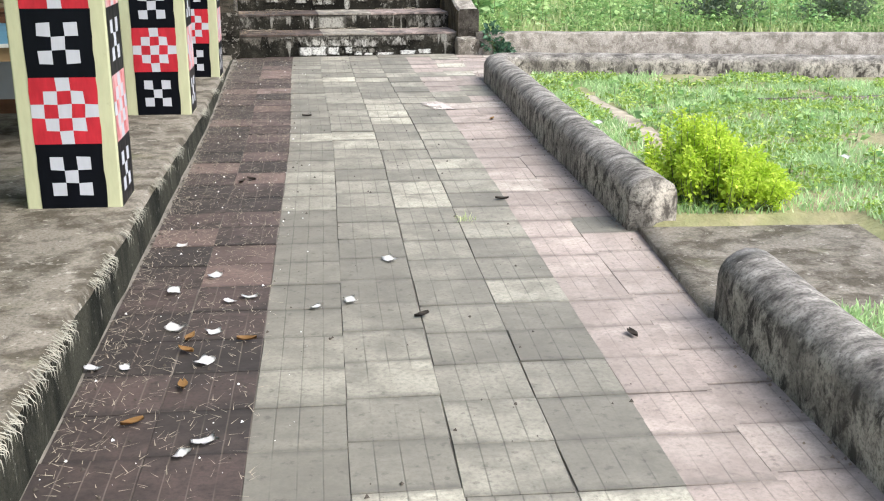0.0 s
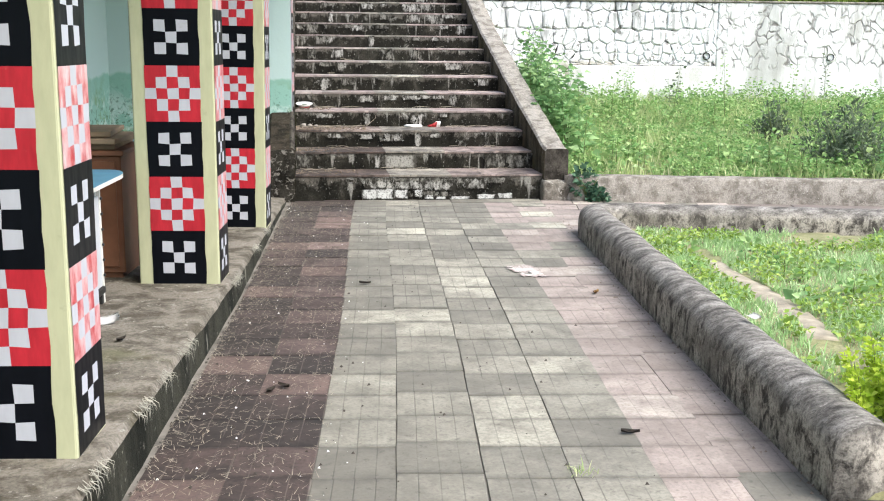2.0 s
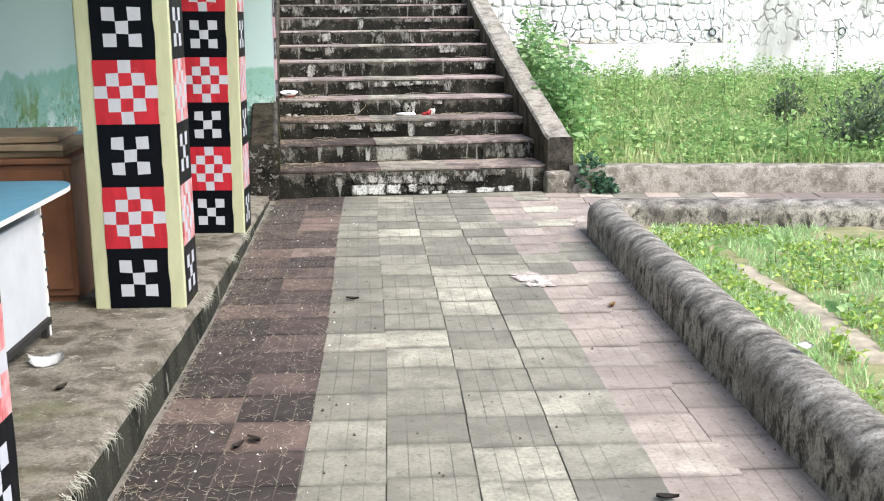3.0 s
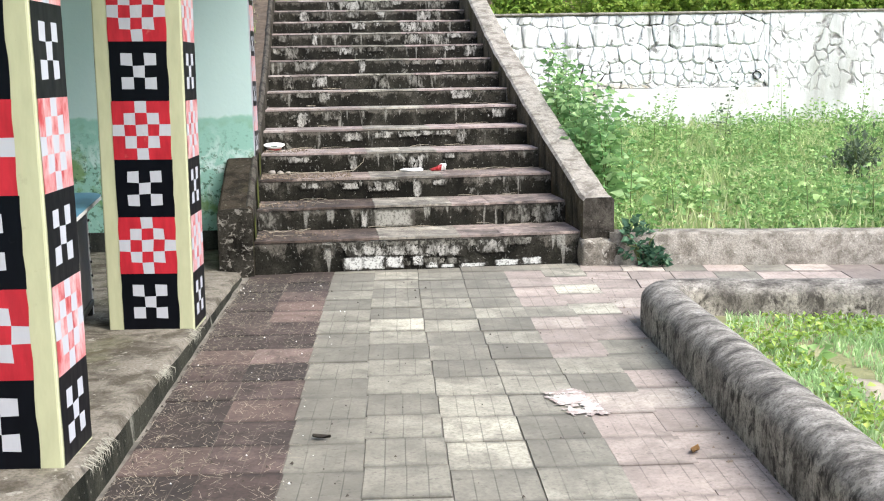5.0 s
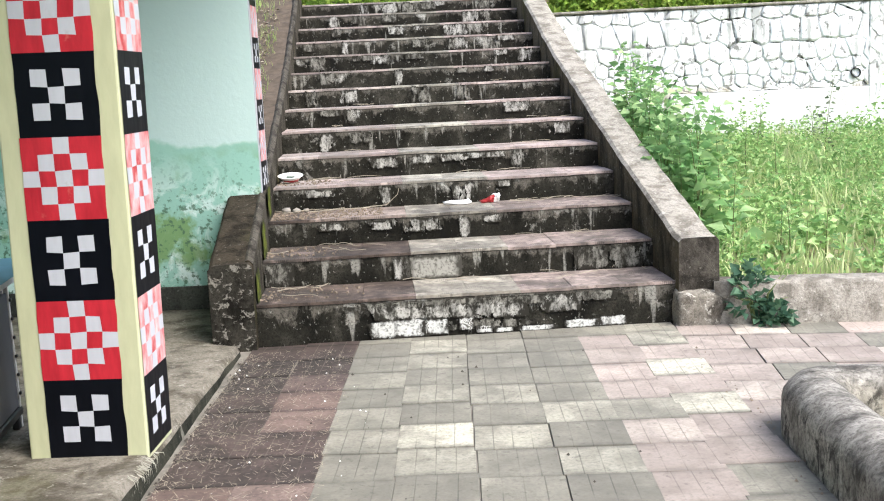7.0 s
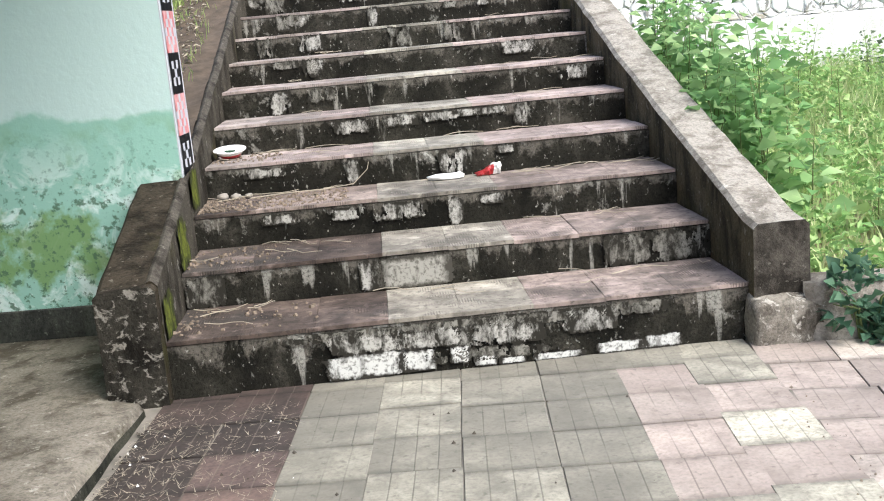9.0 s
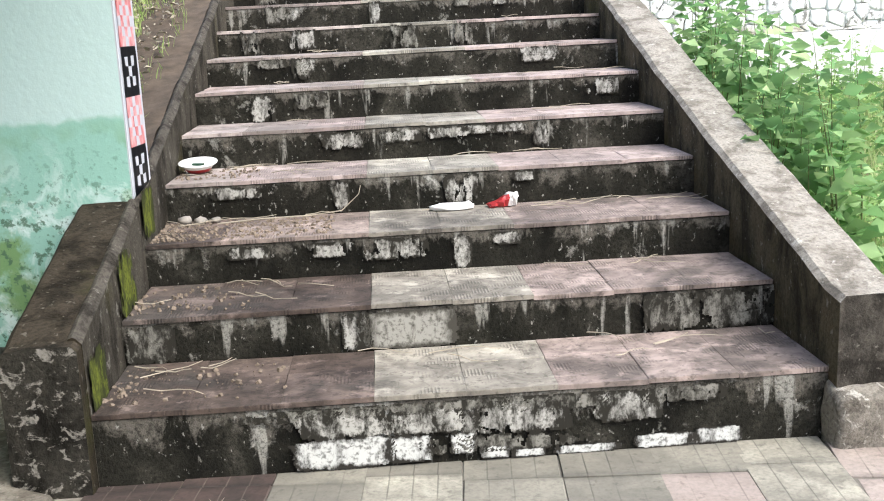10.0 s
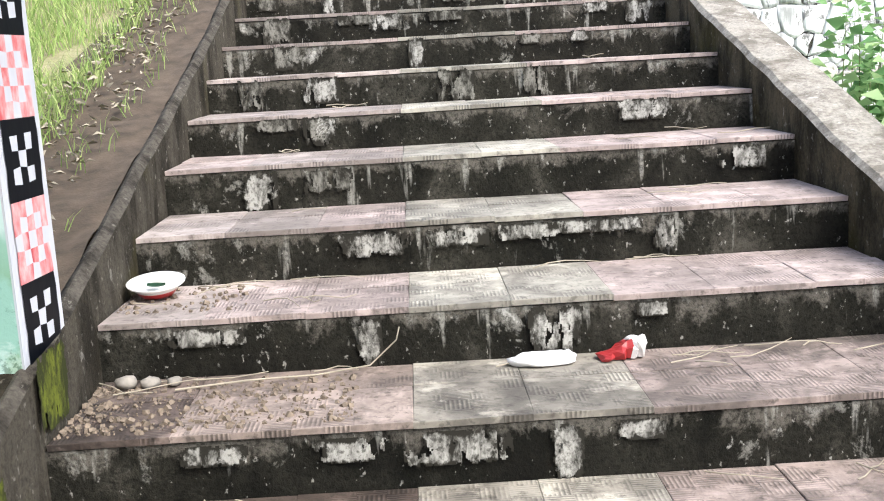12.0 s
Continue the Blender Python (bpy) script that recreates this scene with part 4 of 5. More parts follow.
def build_golden_bush(x, y, z):
    """A low bush of many upright sprigs, highest at its back near the kerb."""
    rng = np.random.default_rng(11)
    bush = tagged(empty("golden_bush", pose(x, y, z)), "low bright yellow-green bush beside the kerb end", "bush")
    paths, pos, way, size = [], [], [], []
    for k in range(150):
        r, a = math.sqrt(rng.random()), rng.uniform(0, 6.28)
        bx, by = 0.36 * r * math.cos(a), 0.30 * r * math.sin(a)
        peak = max(0.0, 1 - math.hypot(bx + 0.14, by - 0.02) / 0.48)
        h = (0.09 + 0.36 * peak ** 0.8) * rng.uniform(0.6, 1.25)
        root = np.array((bx * 0.7, by * 0.7, 0.0))
        tip = np.array((bx * 1.1, by * 1.1, h))
        paths.append([(tuple(root), 0.004), (tuple((root + tip) / 2 + np.array((bx * 0.1, by * 0.1, 0))), 0.003), (tuple(tip), 0.0012)])
        m = 80
        t = 1.0 - 0.6 * rng.random(m) ** 1.6
        d = rng.normal(size=(m, 3)) + np.array((bx * 2, by * 2, 0.55))
        d /= np.linalg.norm(d, axis=1)[:, None]
        pos.append(root + (tip - root) * t[:, None] + d * (0.008 + 0.03 * rng.random((m, 1))))
        way.append(d)
        size.append(rng.uniform(0.018, 0.038, m) * (1.15 - 0.35 * t))
    part("branchwork", stem_bm(paths, 4), M["stem"], bush)
    mesh_part("foliage", leaf_mesh("foliage", np.concatenate(pos), np.concatenate(way), np.concatenate(size), 0.36, rng), M["leaf_yellow"], bush)
    return bush


build_golden_bush(1.74, 5.36, 0.03)
for sx, sy, size, leaves, seed in ((4.45, 12.8, (0.55, 0.42, 0.74), 2500, 12), (4.40, 14.9, (0.30, 0.26, 0.55), 900, 14), (5.9, 12.75, (0.5, 0.4, 0.62), 1700, 15)):
    build_bush("dark_shrub", "dark grey-green shrub standing in the weeds", (sx, sy, ground_z(sx, sy) - 0.02), size, leaves, 0.062, 0.22, "leaf_dark", seed, 60, "dark shrubs")
build_bush("creeper", "dark blue-green creeper hanging over the kerb end", (1.60, 12.06, 0.0), (0.24, 0.18, 0.30), 900, 0.06, 0.4, "leaf_creeper", 13, 16)
rng = np.random.default_rng(77)
for i in range(52):
    v = rng.uniform(0.9, 3.6)
    q = STAIRS @ Vector((1.52 + abs(rng.normal()) * 0.26, v, 0))
    build_weed("broadleaf_weed", "leafy green weed growing against the parapet", q.x, q.y, ground_z(q.x, q.y), rng.uniform(0.5, 0.85) + 0.3 * min(2.2, v - 0.6) * rng.uniform(0.6, 1.0), 0.125, 100 + i, "leaf_broad", "weeds by the parapet")
for i, (wx, wy, wh) in enumerate(((3.3, 18.2, 0.75), (3.9, 17.8, 1.0), (4.9, 18.6, 1.0), (5.9, 18.4, 0.8), (6.6, 18.8, 1.1), (2.9, 16.9, 0.75), (5.4, 16.6, 0.7), (7.4, 18.2, 0.9))):
    build_weed("thin_weed", "thin tall weed before the white wall", wx, wy, ground_z(wx, wy), wh, 0.07, 200 + i, "leaf_dark" if i % 3 == 1 else "leaf_green", "thin weeds")

for i in range(34):
    wx, wy = rng.uniform(2.2, 9.5), rng.uniform(13.6, 19.2)
    build_weed("thin_weed", "thin tall weed before the white wall", wx, wy, ground_z(wx, wy), rng.uniform(0.35, 0.65), 0.075, 240 + i, "leaf_green" if i % 4 else "leaf_dark", "thin weeds")

for i in range(46):
    wx = rng.uniform(1.9, 8.0)
    wy = 12.45 - 0.095 * (wx - 1.36) + abs(rng.normal()) * 0.45
    build_weed("roadside_weed", "leafy green weed crowding behind the low kerb", wx, wy, ground_z(wx, wy), rng.uniform(0.22, 0.5), rng.uniform(0.07, 0.11), 400 + i, "leaf_green" if i % 3 else "leaf_broad", "weeds behind the kerb")
for i in range(60):
    wx, wy = rng.uniform(1.6, 5.2), rng.uniform(5.9, 9.3)
    build_weed("lawn_weed", "low broad-leaved weed in the lawn", wx, wy, ground_z(wx, wy), rng.uniform(0.05, 0.12), rng.uniform(0.05, 0.08), 500 + i, "leaf_green" if i % 4 else "leaf_broad", "weeds in the lawn")

HEDGE = ((-3.6, 20.6, 1.0), (-2.4, 21.0, 1.1), (-1.3, 20.4, 0.8), (-0.3, 20.9, 1.0), (0.3, 20.3, 0.6), (1.7, 20.8, 0.9), (2.9, 20.6, 0.8), (3.9, 21.0, 1.0), (4.8, 20.5, 0.8), (5.8, 20.9, 1.2), (6.8, 20.6, 0.7), (7.9, 21.3, 0.9), (10.4, 19.2, 0.7), (11.4, 19.8, 1.0), (8.75, 18.3, 0.55), (9.9, 17.4, 0.5), (8.4, 17.0, 0.5), (10.9, 16.6, 0.7), (7.6, 17.4, 0.45), (6.9, 15.6, 0.5), (9.2, 15.4, 0.6), (10.2, 19.9, 1.1), (8.75, 21.6, 1.6), (11.6, 18.2, 0.8), (-4.8, 21.4, 1.2))
for i, (hx, hy, hh) in enumerate(HEDGE):
    build_bush("shrub", "sunlit green shrub on the terrace above the wall", (hx, hy, ground_z(hx, hy) - 0.05), (0.85, 0.6, hh), 3600, 0.10, 0.28, "leaf_hedge", 300 + i, 30, "terrace shrubs")


def build_tree(label, x, y, z, height, r, lean, key, seed, spread=1.6, leaves=3500, low=0.45):
    rng = np.random.default_rng(seed)
    tree = tagged(empty("tree", pose(x, y, z)), label, "tree", "terrace trees")
    spine = []
    for i in range(9):
        t = i / 8
        spine.append(((lean[0] * t + 0.05 * math.sin(5 * t + seed), lean[1] * t, height * t - 0.15), r * (1.35 - 0.9 * t) * (1.35 if i == 0 else 1.0)))
    paths = [spine]
    tips = []
    for k in range(9):
        t = rng.uniform(low, 0.95)
        a = rng.uniform(0, 6.28)
        b = Vector(spine[int(t * 8)][0])
        ln = spread * rng.uniform(0.5, 1.0)
        tip = b + Vector((math.cos(a) * ln, math.sin(a) * ln, rng.uniform(0.1, 0.8)))
        tips.append(tip)
        paths.append([(tuple(b), r * 0.4), (tuple(b.lerp(tip, 0.5) + Vector((0, 0, 0.15))), r * 0.25), (tuple(tip), r * 0.08)])
    part("trunk", stem_bm(paths, 9), M[key], tree)
    tips.append(Vector(spine[-1][0]))
    c = np.array([tuple(t) for t in tips])
    which = rng.integers(0, len(c), leaves)
    p = c[which] + rng.normal(size=(leaves, 3)) * np.array((0.5, 0.5, 0.36)) * spread * 0.5
    d = rng.normal(size=(leaves, 3))
    d[:, 2] -= 0.3
    d /= np.linalg.norm(d, axis=1)[:, None]
    mesh_part("crown", leaf_mesh("crown", p, d, rng.uniform(0.07, 0.15, leaves), 0.26, rng), M["leaf_hedge"], tree)
    return tree


build_tree("slim pale-barked tree leaning beside the parapet top", 0.62, 21.3, 2.15, 5.2, 0.11, (-0.35, 0.2), "bark_pale", 1, 1.7, 3500, 0.6)
build_tree("slim pale-barked tree beside the stair top", 1.20, 21.6, 2.15, 5.6, 0.13, (0.25, 0.3), "bark_pale", 2, 1.7, 3500, 0.6)
build_tree("straight pale-barked tree behind the white wall", 2.50, 21.5, 2.15, 5.4, 0.13, (-0.1, 0.2), "bark_pale", 3, 1.7, 3500, 0.6)
build_tree("thin tree with low hanging branches", 7.35, 21.4, 2.15, 4.2, 0.09, (0.2, 0.1), "bark_pale", 4, 1.5, 4500, 0.25)
build_tree("stout red-brown tree beside the wall end", 9.15, 20.4, 0.9, 6.5, 0.40, (0.2, 0.4), "bark_red", 5, 2.4, 5000, 0.55)
build_tree("leafy tree behind the terrace", 4.6, 24.0, 2.2, 4.4, 0.12, (0.3, 0.1), "bark_pale", 6, 1.8, 4500, 0.25)
build_tree("leafy tree behind the terrace", -2.4, 23.6, 2.2, 4.6, 0.13, (0.3, 0.1), "bark_pale", 7, 1.8, 4500, 0.25)
build_tree("leafy tree at the lawn's far side", 12.4, 19.0, 0.6, 5.5, 0.2, (0.2, 0.2), "bark_pale", 8, 2.2, 5000, 0.3)

M["compound"] = old_plaster("mossy_compound_wall", (0.16, 0.135, 0.075), (0.05, 0.045, 0.03), (0.36, 0.31, 0.14), 0.62, 0.5, (0.06, 0.08, 0.02))
tagged(part("compound_wall", box(-14, 8.0, 26.4, 26.7, 1.9, 3.95, 0.02), M["compound"]), "dark mossy boundary wall behind the trees", "wall", kind="structure")
tagged(part("compound_wall_low", box(8.0, 30, 26.4, 26.7, 1.9, 3.15, 0.02), M["compound"]), "lower dark mossy boundary wall", "wall", kind="structure")


def build_woods():
    rng = np.random.default_rng(8)
    n = 26000
    x = rng.uniform(-30, 40, n)
    top = np.array([3.4 + 3.2 * (0.5 + 0.5 * noise.noise(Vector((v * 0.22, 0, 2)))) for v in x]) * np.where(x > 9.5, 0.42, 1.0) + np.where(x > 9.5, 1.4, 0.0)
    p = np.stack((x, rng.uniform(31, 38, n), 1.8 + rng.uniform(0, 1, n) ** 0.7 * top), 1)
    d = rand_dirs(rng, n, 0.6)
    tagged(mesh_part("far_woods", leaf_mesh("far_woods", p, d, rng.uniform(0.25, 0.6, n), 0.35, rng), M["leaf_hedge"]), "distant green woods behind the boundary wall", "woods", kind="stuff")


build_woods()


def build_bank_grass():
    rng = np.random.default_rng(9)
    pos = scatter(rng, 26000, -3.6, -1.4, 13.25, 19.5, lambda x, y: (STAIRS.inverted() @ Vector((x, y, 0))).x < -1.64 - 0.12 * noise.noise(Vector((x * 3, y * 3, 0))) and noise.noise(Vector((x * 2, y * 2, 5))) > -0.35)
    tagged(mesh_part("bank_grass", blade_mesh("bank_grass", pos, rng.uniform(0.05, 0.17, len(pos)), rng.uniform(0.004, 0.009, len(pos)), rng, 0.8), M["dry_grass"]), "yellowing grass on the bank beside the steps", "grass", kind="stuff")
    thin = scatter(rng, 2600, -2.3, -1.4, 13.25, 19.0, lambda x, y: -1.80 < (STAIRS.inverted() @ Vector((x, y, 0))).x < -1.36 and noise.noise(Vector((x * 5, y * 5, 6))) > 0.0)
    thin[:, 2] = [rail_z((STAIRS.inverted() @ Vector((x, y, 0))).y) - 0.02 for x, y, z in thin]
    tagged(mesh_part("sparse_grass", blade_mesh("sparse_grass", thin, rng.uniform(0.03, 0.10, len(thin)), rng.uniform(0.003, 0.007, len(thin)), rng, 0.9), M["dry_grass"]), "sparse grass tufts on the bare soil beside the steps", "grass", kind="stuff")
    pos = scatter(rng, 1400, -2.2, -1.3, 13.2, 17.5, lambda x, y: (STAIRS.inverted() @ Vector((x, y, 0))).x < -1.42)
    pos[:, 2] = [rail_z((STAIRS.inverted() @ Vector((x, y, 0))).y) + 0.01 for x, y, z in pos]
    tagged(mesh_part("bank_litter", leaf_mesh("bank_litter", pos, rand_dirs(rng, len(pos), 0.1), rng.uniform(0.02, 0.065, len(pos)), 0.2, rng), M["twig"]), "fallen leaves and seedlings on bare soil", "litter", kind="stuff")


build_bank_grass()


def build_tuft(x, y):
    rng = np.random.default_rng(41)
    pos = np.stack((x + rng.normal(size=34) * 0.03, y + rng.normal(size=34) * 0.025, np.zeros(34)), 1)
    tuft = mesh_part("grass_tuft", blade_mesh("grass_tuft", pos, rng.uniform(0.012, 0.04, 34), rng.uniform(0.003, 0.006, 34), rng, 1.8), M["tall_grass"])
    tagged(tuft, "small green grass tuft growing between tiles", "grass tuft")


build_tuft(0.36, 5.33)


# ---- loose things ----
M["paper"] = plain("white_paper", (0.80, 0.80, 0.79), 0.8, 0.06)
M["enamel"] = plain("white_enamel", (0.76, 0.76, 0.73), 0.3, 0.08)
M["enamel_red"] = plain("red_enamel", (0.42, 0.03, 0.03), 0.35, 0.2)
M["wrap_red"] = plain("red_foil", (0.34, 0.03, 0.032), 0.35, 0.3)
M["wrap_white"] = plain("white_foil", (0.72, 0.70, 0.68), 0.4, 0.1)
M["dry_leaf"] = plain("dry_leaf", (0.33, 0.19, 0.07), 0.7, 0.4)
M["dark_leaf"] = plain("rotten_leaf", (0.06, 0.05, 0.04), 0.8, 0.3)
M["pebble"] = plain("grey_pebble", (0.27, 0.25, 0.22), 0.9, 0.35, 30)
M["grit"] = plain("brown_grit", (0.20, 0.16, 0.122), 0.95, 0.5, 40)
M["blue_top"] = plain("blue_laminate", (0.10, 0.27, 0.40), 0.4, 0.12)
M["desk_side"] = plain("pale_grey_board", (0.50, 0.53, 0.56), 0.5, 0.08)
# Darker copy of the desk board, with the veranda's shade in its colour.
M["shaded_board"] = plain("desk_board_in_shade", (0.09, 0.095, 0.105), 0.5, 0.15)
M["desk_edge"] = plain("white_metal_edge", (0.70, 0.70, 0.66), 0.45, 0.12)
M["ply"] = plain("plywood_edge", (0.42, 0.27, 0.14), 0.7, 0.25)
M["cabinet"] = plain("brown_varnished_wood", (0.17, 0.075, 0.04), 0.5, 0.3, 5)
M["card"] = plain("brown_cardboard", (0.27, 0.20, 0.13), 0.85, 0.2)
M["hole_shade"] = plain("black_hole_shade", (0.012, 0.012, 0.012), 0.9, 0.2)
M["iron"] = plain("dark_iron", (0.05, 0.05, 0.05), 0.5, 0.2, metal=0.6)


def scrap_bm(w, d, curl, seed):
    """A torn, curled scrap of sheet with a little thickness."""
    rnd = random.Random(seed)
    bm = bmesh.new()
    n = 6
    g = []
    for j in range(n):
        row = []
        for i in range(n):
            u, v = i / (n - 1) - 0.5, j / (n - 1) - 0.5
            e = 1 + rnd.uniform(-0.16, 0.16) if i in (0, n - 1) or j in (0, n - 1) else 1
            row.append(bm.verts.new((u * w * e, v * d * e, 0.004 + curl * (u * u * 2.2 + abs(v) * v * rnd.uniform(0.6, 1.2)) * w + rnd.uniform(0, 0.003))))
        g.append(row)
    for a, b in zip(g, g[1:]):
        for i in range(n - 1):
            bm.faces.new((a[i], a[i + 1], b[i + 1], b[i])).smooth = True
    low = min(v.co.z for v in bm.verts)
    for v in bm.verts:
        v.co.z += 0.003 - low
    bmesh.ops.solidify(bm, geom=list(bm.faces), thickness=0.0012)
    return bm


def drop(name, label, category, bm, mat_key, m, group=""):
    ob = part(name, bm, M[mat_key])
    ob.matrix_world = m
    return tagged(ob, label, category, group)


PAPERS = ((-1.048, 5.0), (-0.849, 4.533), (-1.0, 4.343), (-0.753, 4.196), (-0.676, 4.242), (-0.405, 4.102), (-0.262, 4.154), (-0.939, 3.911), (-0.788, 3.867), (-0.793, 3.58), (-1.066, 3.554), (-1.175, 3.562), (-0.734, 2.978), (-0.793, 2.903), (-0.069, 4.686))
for i, (px, py) in enumerate(PAPERS):
    s = 0.05 + 0.025 * ((i * 7) % 5) / 4
    drop("paper_scrap", "torn scrap of white paper on the dark tiles", "paper", scrap_bm(s, s * 0.7, 0.22, 40 + i), "paper", pose(px, py, 0.003, 0, 0, 47 * i), "scattered paper")
drop("paper_scrap", "white paper scrap on the veranda floor", "paper", scrap_bm(0.13, 0.09, 0.3, 60), "paper", pose(-1.70, 6.77, plinth_z(6.77) + 0.003, 0, 0, 20))
drop("plaster_chip", "white chip lying on the kerb top", "chip", scrap_bm(0.07, 0.05, 0.3, 61), "paper", pose(1.32, 6.40, 0.29, 0, 0, 30))
drop("paper_scrap", "small white scrap lying in the lawn", "paper", scrap_bm(0.06, 0.05, 0.3, 62), "paper", pose(2.75, 6.0, 0.13, 0, 0, 30))


def leaf_bm(length, width, curl):
    bm = bmesh.new()
    rows = []
    for i in range(7):
        t = i / 6
        w = width * math.sin(math.pi * min(1, 0.08 + t * 0.92)) * (1 - 0.3 * t)
        rows.append([bm.verts.new((length * (t - 0.5), s * w, 0.004 + curl * (s * s * 0.5 + (t - 0.5) ** 2) * length)) for s in (-1, 0, 1)])
    for a, b in zip(rows, rows[1:]):
        for k in range(2):
            bm.faces.new((a[k], a[k + 1], b[k + 1], b[k])).smooth = True
    bmesh.ops.solidify(bm, geom=list(bm.faces), thickness=0.001)
    return bm


LEAVES = ((-0.659, 3.776, 0), (-0.871, 3.814, 0), (-0.873, 3.69, 0), (0.015, 3.959, 1), (0.797, 3.685, 1), (0.621, 5.711, 1), (-0.849, 6.243, 1), (-0.80, 6.30, 1), (-0.97, 3.121, 0), (-0.845, 3.378, 0), (-0.5, 8.35, 1), (0.93, 8.1, 0))
for i, (px, py, k) in enumerate(LEAVES):
    drop("fallen_leaf", ("curled orange-brown dry leaf on the paving", "dark rotten leaf on the paving")[k], "leaf", leaf_bm(0.075, 0.02, 0.3), ("dry_leaf", "dark_leaf")[k], pose(px, py, 0.003, 0, 0, 71 * i), "fallen leaves")
drop("fallen_leaf", "dark leaf on the veranda floor", "leaf", leaf_bm(0.07, 0.02, 0.3), "dark_leaf", pose(-1.535, 6.43, plinth_z(6.43) + 0.003, 0, 0, 70), "fallen leaves")


def on_step(n, u, v, turn=0):
    return STAIRS @ pose(u, TREAD * (n - 1) + v, nose(n) + 0.003, 0, 0, turn)


def twig_bm(points, r):
    return stem_bm([[(p, r * (1 - 0.6 * i / len(points))) for i, p in enumerate(points)]], 5)


rnd = random.Random(9)
for i in range(64):
    n = rnd.choice((1, 1, 2, 2, 3, 3, 3, 4, 4, 5, 6, 7, 8))
    u = rnd.choice((rnd.uniform(-1.15, -0.5), rnd.uniform(0.5, 1.18), rnd.uniform(-1.1, 1.15)))
    a = rnd.uniform(-40, 40)
    ln = rnd.uniform(0.06, 0.28)
    pts = [(ln * (t - 0.5), 0.02 * math.sin(4 * t + i), 0.005 + 0.012 * abs(math.sin(3 * t + i))) for t in (0, 0.25, 0.5, 0.75, 1)]
    drop("twig", "thin dry twig lying on a step", "twig", twig_bm(pts, 0.0024), "twig", on_step(n, u, rnd.uniform(0.36, 0.46) if rnd.random() < 0.7 else rnd.uniform(0.08, 0.4), a), "twigs on the steps")
pts = [(-0.35, 0.0, 0.006), (-0.15, 0.02, 0.012), (0.05, 0.03, 0.01), (0.2, 0.05, 0.02), (0.28, 0.05, 0.09), (0.29, 0.04, 0.13)]
drop("twig", "long bent twig lying along a step", "twig", twig_bm(pts, 0.0035), "twig", on_step(3, -0.62, 0.38, 3), "twigs on the steps")


def pebble_bm(r, seed):
    bm = bmesh.new()
    bmesh.ops.create_icosphere(bm, subdivisions=2, radius=r)
    for v in bm.verts:
        k = 1 + 0.3 * noise.noise(v.co * (1.5 / r) + Vector((seed, 0, 0)))
        v.co = Vector((v.co.x * k * 1.2, v.co.y * k, v.co.z * k * 0.7 + r * 0.6))
    for f in bm.faces:
        f.smooth = True
    return bm


for i in range(3):
    drop("pebble", "rounded grey stone at the back of a step", "stone", pebble_bm(0.029 - 0.004 * i, i), "pebble", on_step(3, -1.12 + 0.068 * i, 0.43 - 0.01 * (i % 2), 40 * i), "stones on the step")


def grit(n, u0, u1, v0, v1, count, seed):
    rng = np.random.default_rng(seed)
    bm = bmesh.new()
    for k in range(count):
        u = u0 + (u1 - u0) * rng.random() ** 1.6
        m = pose(u, TREAD * (n - 1) + rng.uniform(v0, v1), nose(n) + 0.002, *rng.uniform(0, 360, 3))
        s = 0.003 + 0.013 * rng.random() ** 2.5
        bmesh.ops.create_cube(bm, size=s, matrix=m)
    ob = part("grit", bm, M["grit"])
    ob.matrix_world = STAIRS
    return tagged(ob, "gritty brown rubble gathered at the end of a step", "rubble", kind="stuff")


grit(1, -1.2, -0.6, 0.05, 0.45, 120, 1)
grit(2, -1.2, -0.75, 0.05, 0.45, 110, 2)
grit(3, -1.2, -0.45, 0.03, 0.45, 700, 3)
grit(4, -1.2, -0.8, 0.1, 0.45, 120, 4)


def build_bowl():
    bowl = tagged(empty("enamel_bowl", on_step(4, -1.11, 0.33) @ pose(0, 0, 0.010, 10, 0, 0)), "chipped white enamel bowl with a red base, dirty inside", "bowl")
    for name, prof, key, label in (("base", ((0.035, 0.0), (0.055, 0.004), (0.068, 0.022)), "enamel_red", "red enamel base"), ("body", ((0.068, 0.022), (0.088, 0.044), (0.094, 0.046), (0.092, 0.041), (0.066, 0.024), (0.03, 0.015), (0.001, 0.014)), "enamel", "white enamel body and rim")):
        bm = bmesh.new()
        rings = [[bm.verts.new((r * math.cos(a * math.pi / 16), r * 0.94 * math.sin(a * math.pi / 16), z)) for a in range(32)] for r, z in prof]
        for r0, r1 in zip(rings, rings[1:]):
            for k in range(32):
                bm.faces.new((r0[k], r0[(k + 1) % 32], r1[(k + 1) % 32], r1[k])).smooth = True
        if name == "base":
            bm.faces.new(rings[0])
        part(name, bm, M[key], bowl, label)
    part("dregs", leaf_bm(0.06, 0.022, 0.3), M["leaf_creeper"], bowl, "dark green leaf in the bowl").location = (0.0, 0.0, 0.022)


build_bowl()


def lump_bm():
    bm = bmesh.new()
    bmesh.ops.create_icosphere(bm, subdivisions=3, radius=1)
    for v in bm.verts:
        k = 1 + 0.35 * noise.noise(v.co * 1.7)
        dent = 0.5 if v.co.z > 0.4 and v.co.xy.length < 0.5 else 1
        v.co = Vector((v.co.x * 0.105 * k, v.co.y * 0.05 * k, max(0, (v.co.z + 0.35) * 0.024 * k * dent)))
    for f in bm.faces:
        f.smooth = True
    return bm


drop("crumpled_tissue", "crumpled white tissue on a step", "tissue", lump_bm(), "paper", on_step(3, 0.085, 0.43, 4))


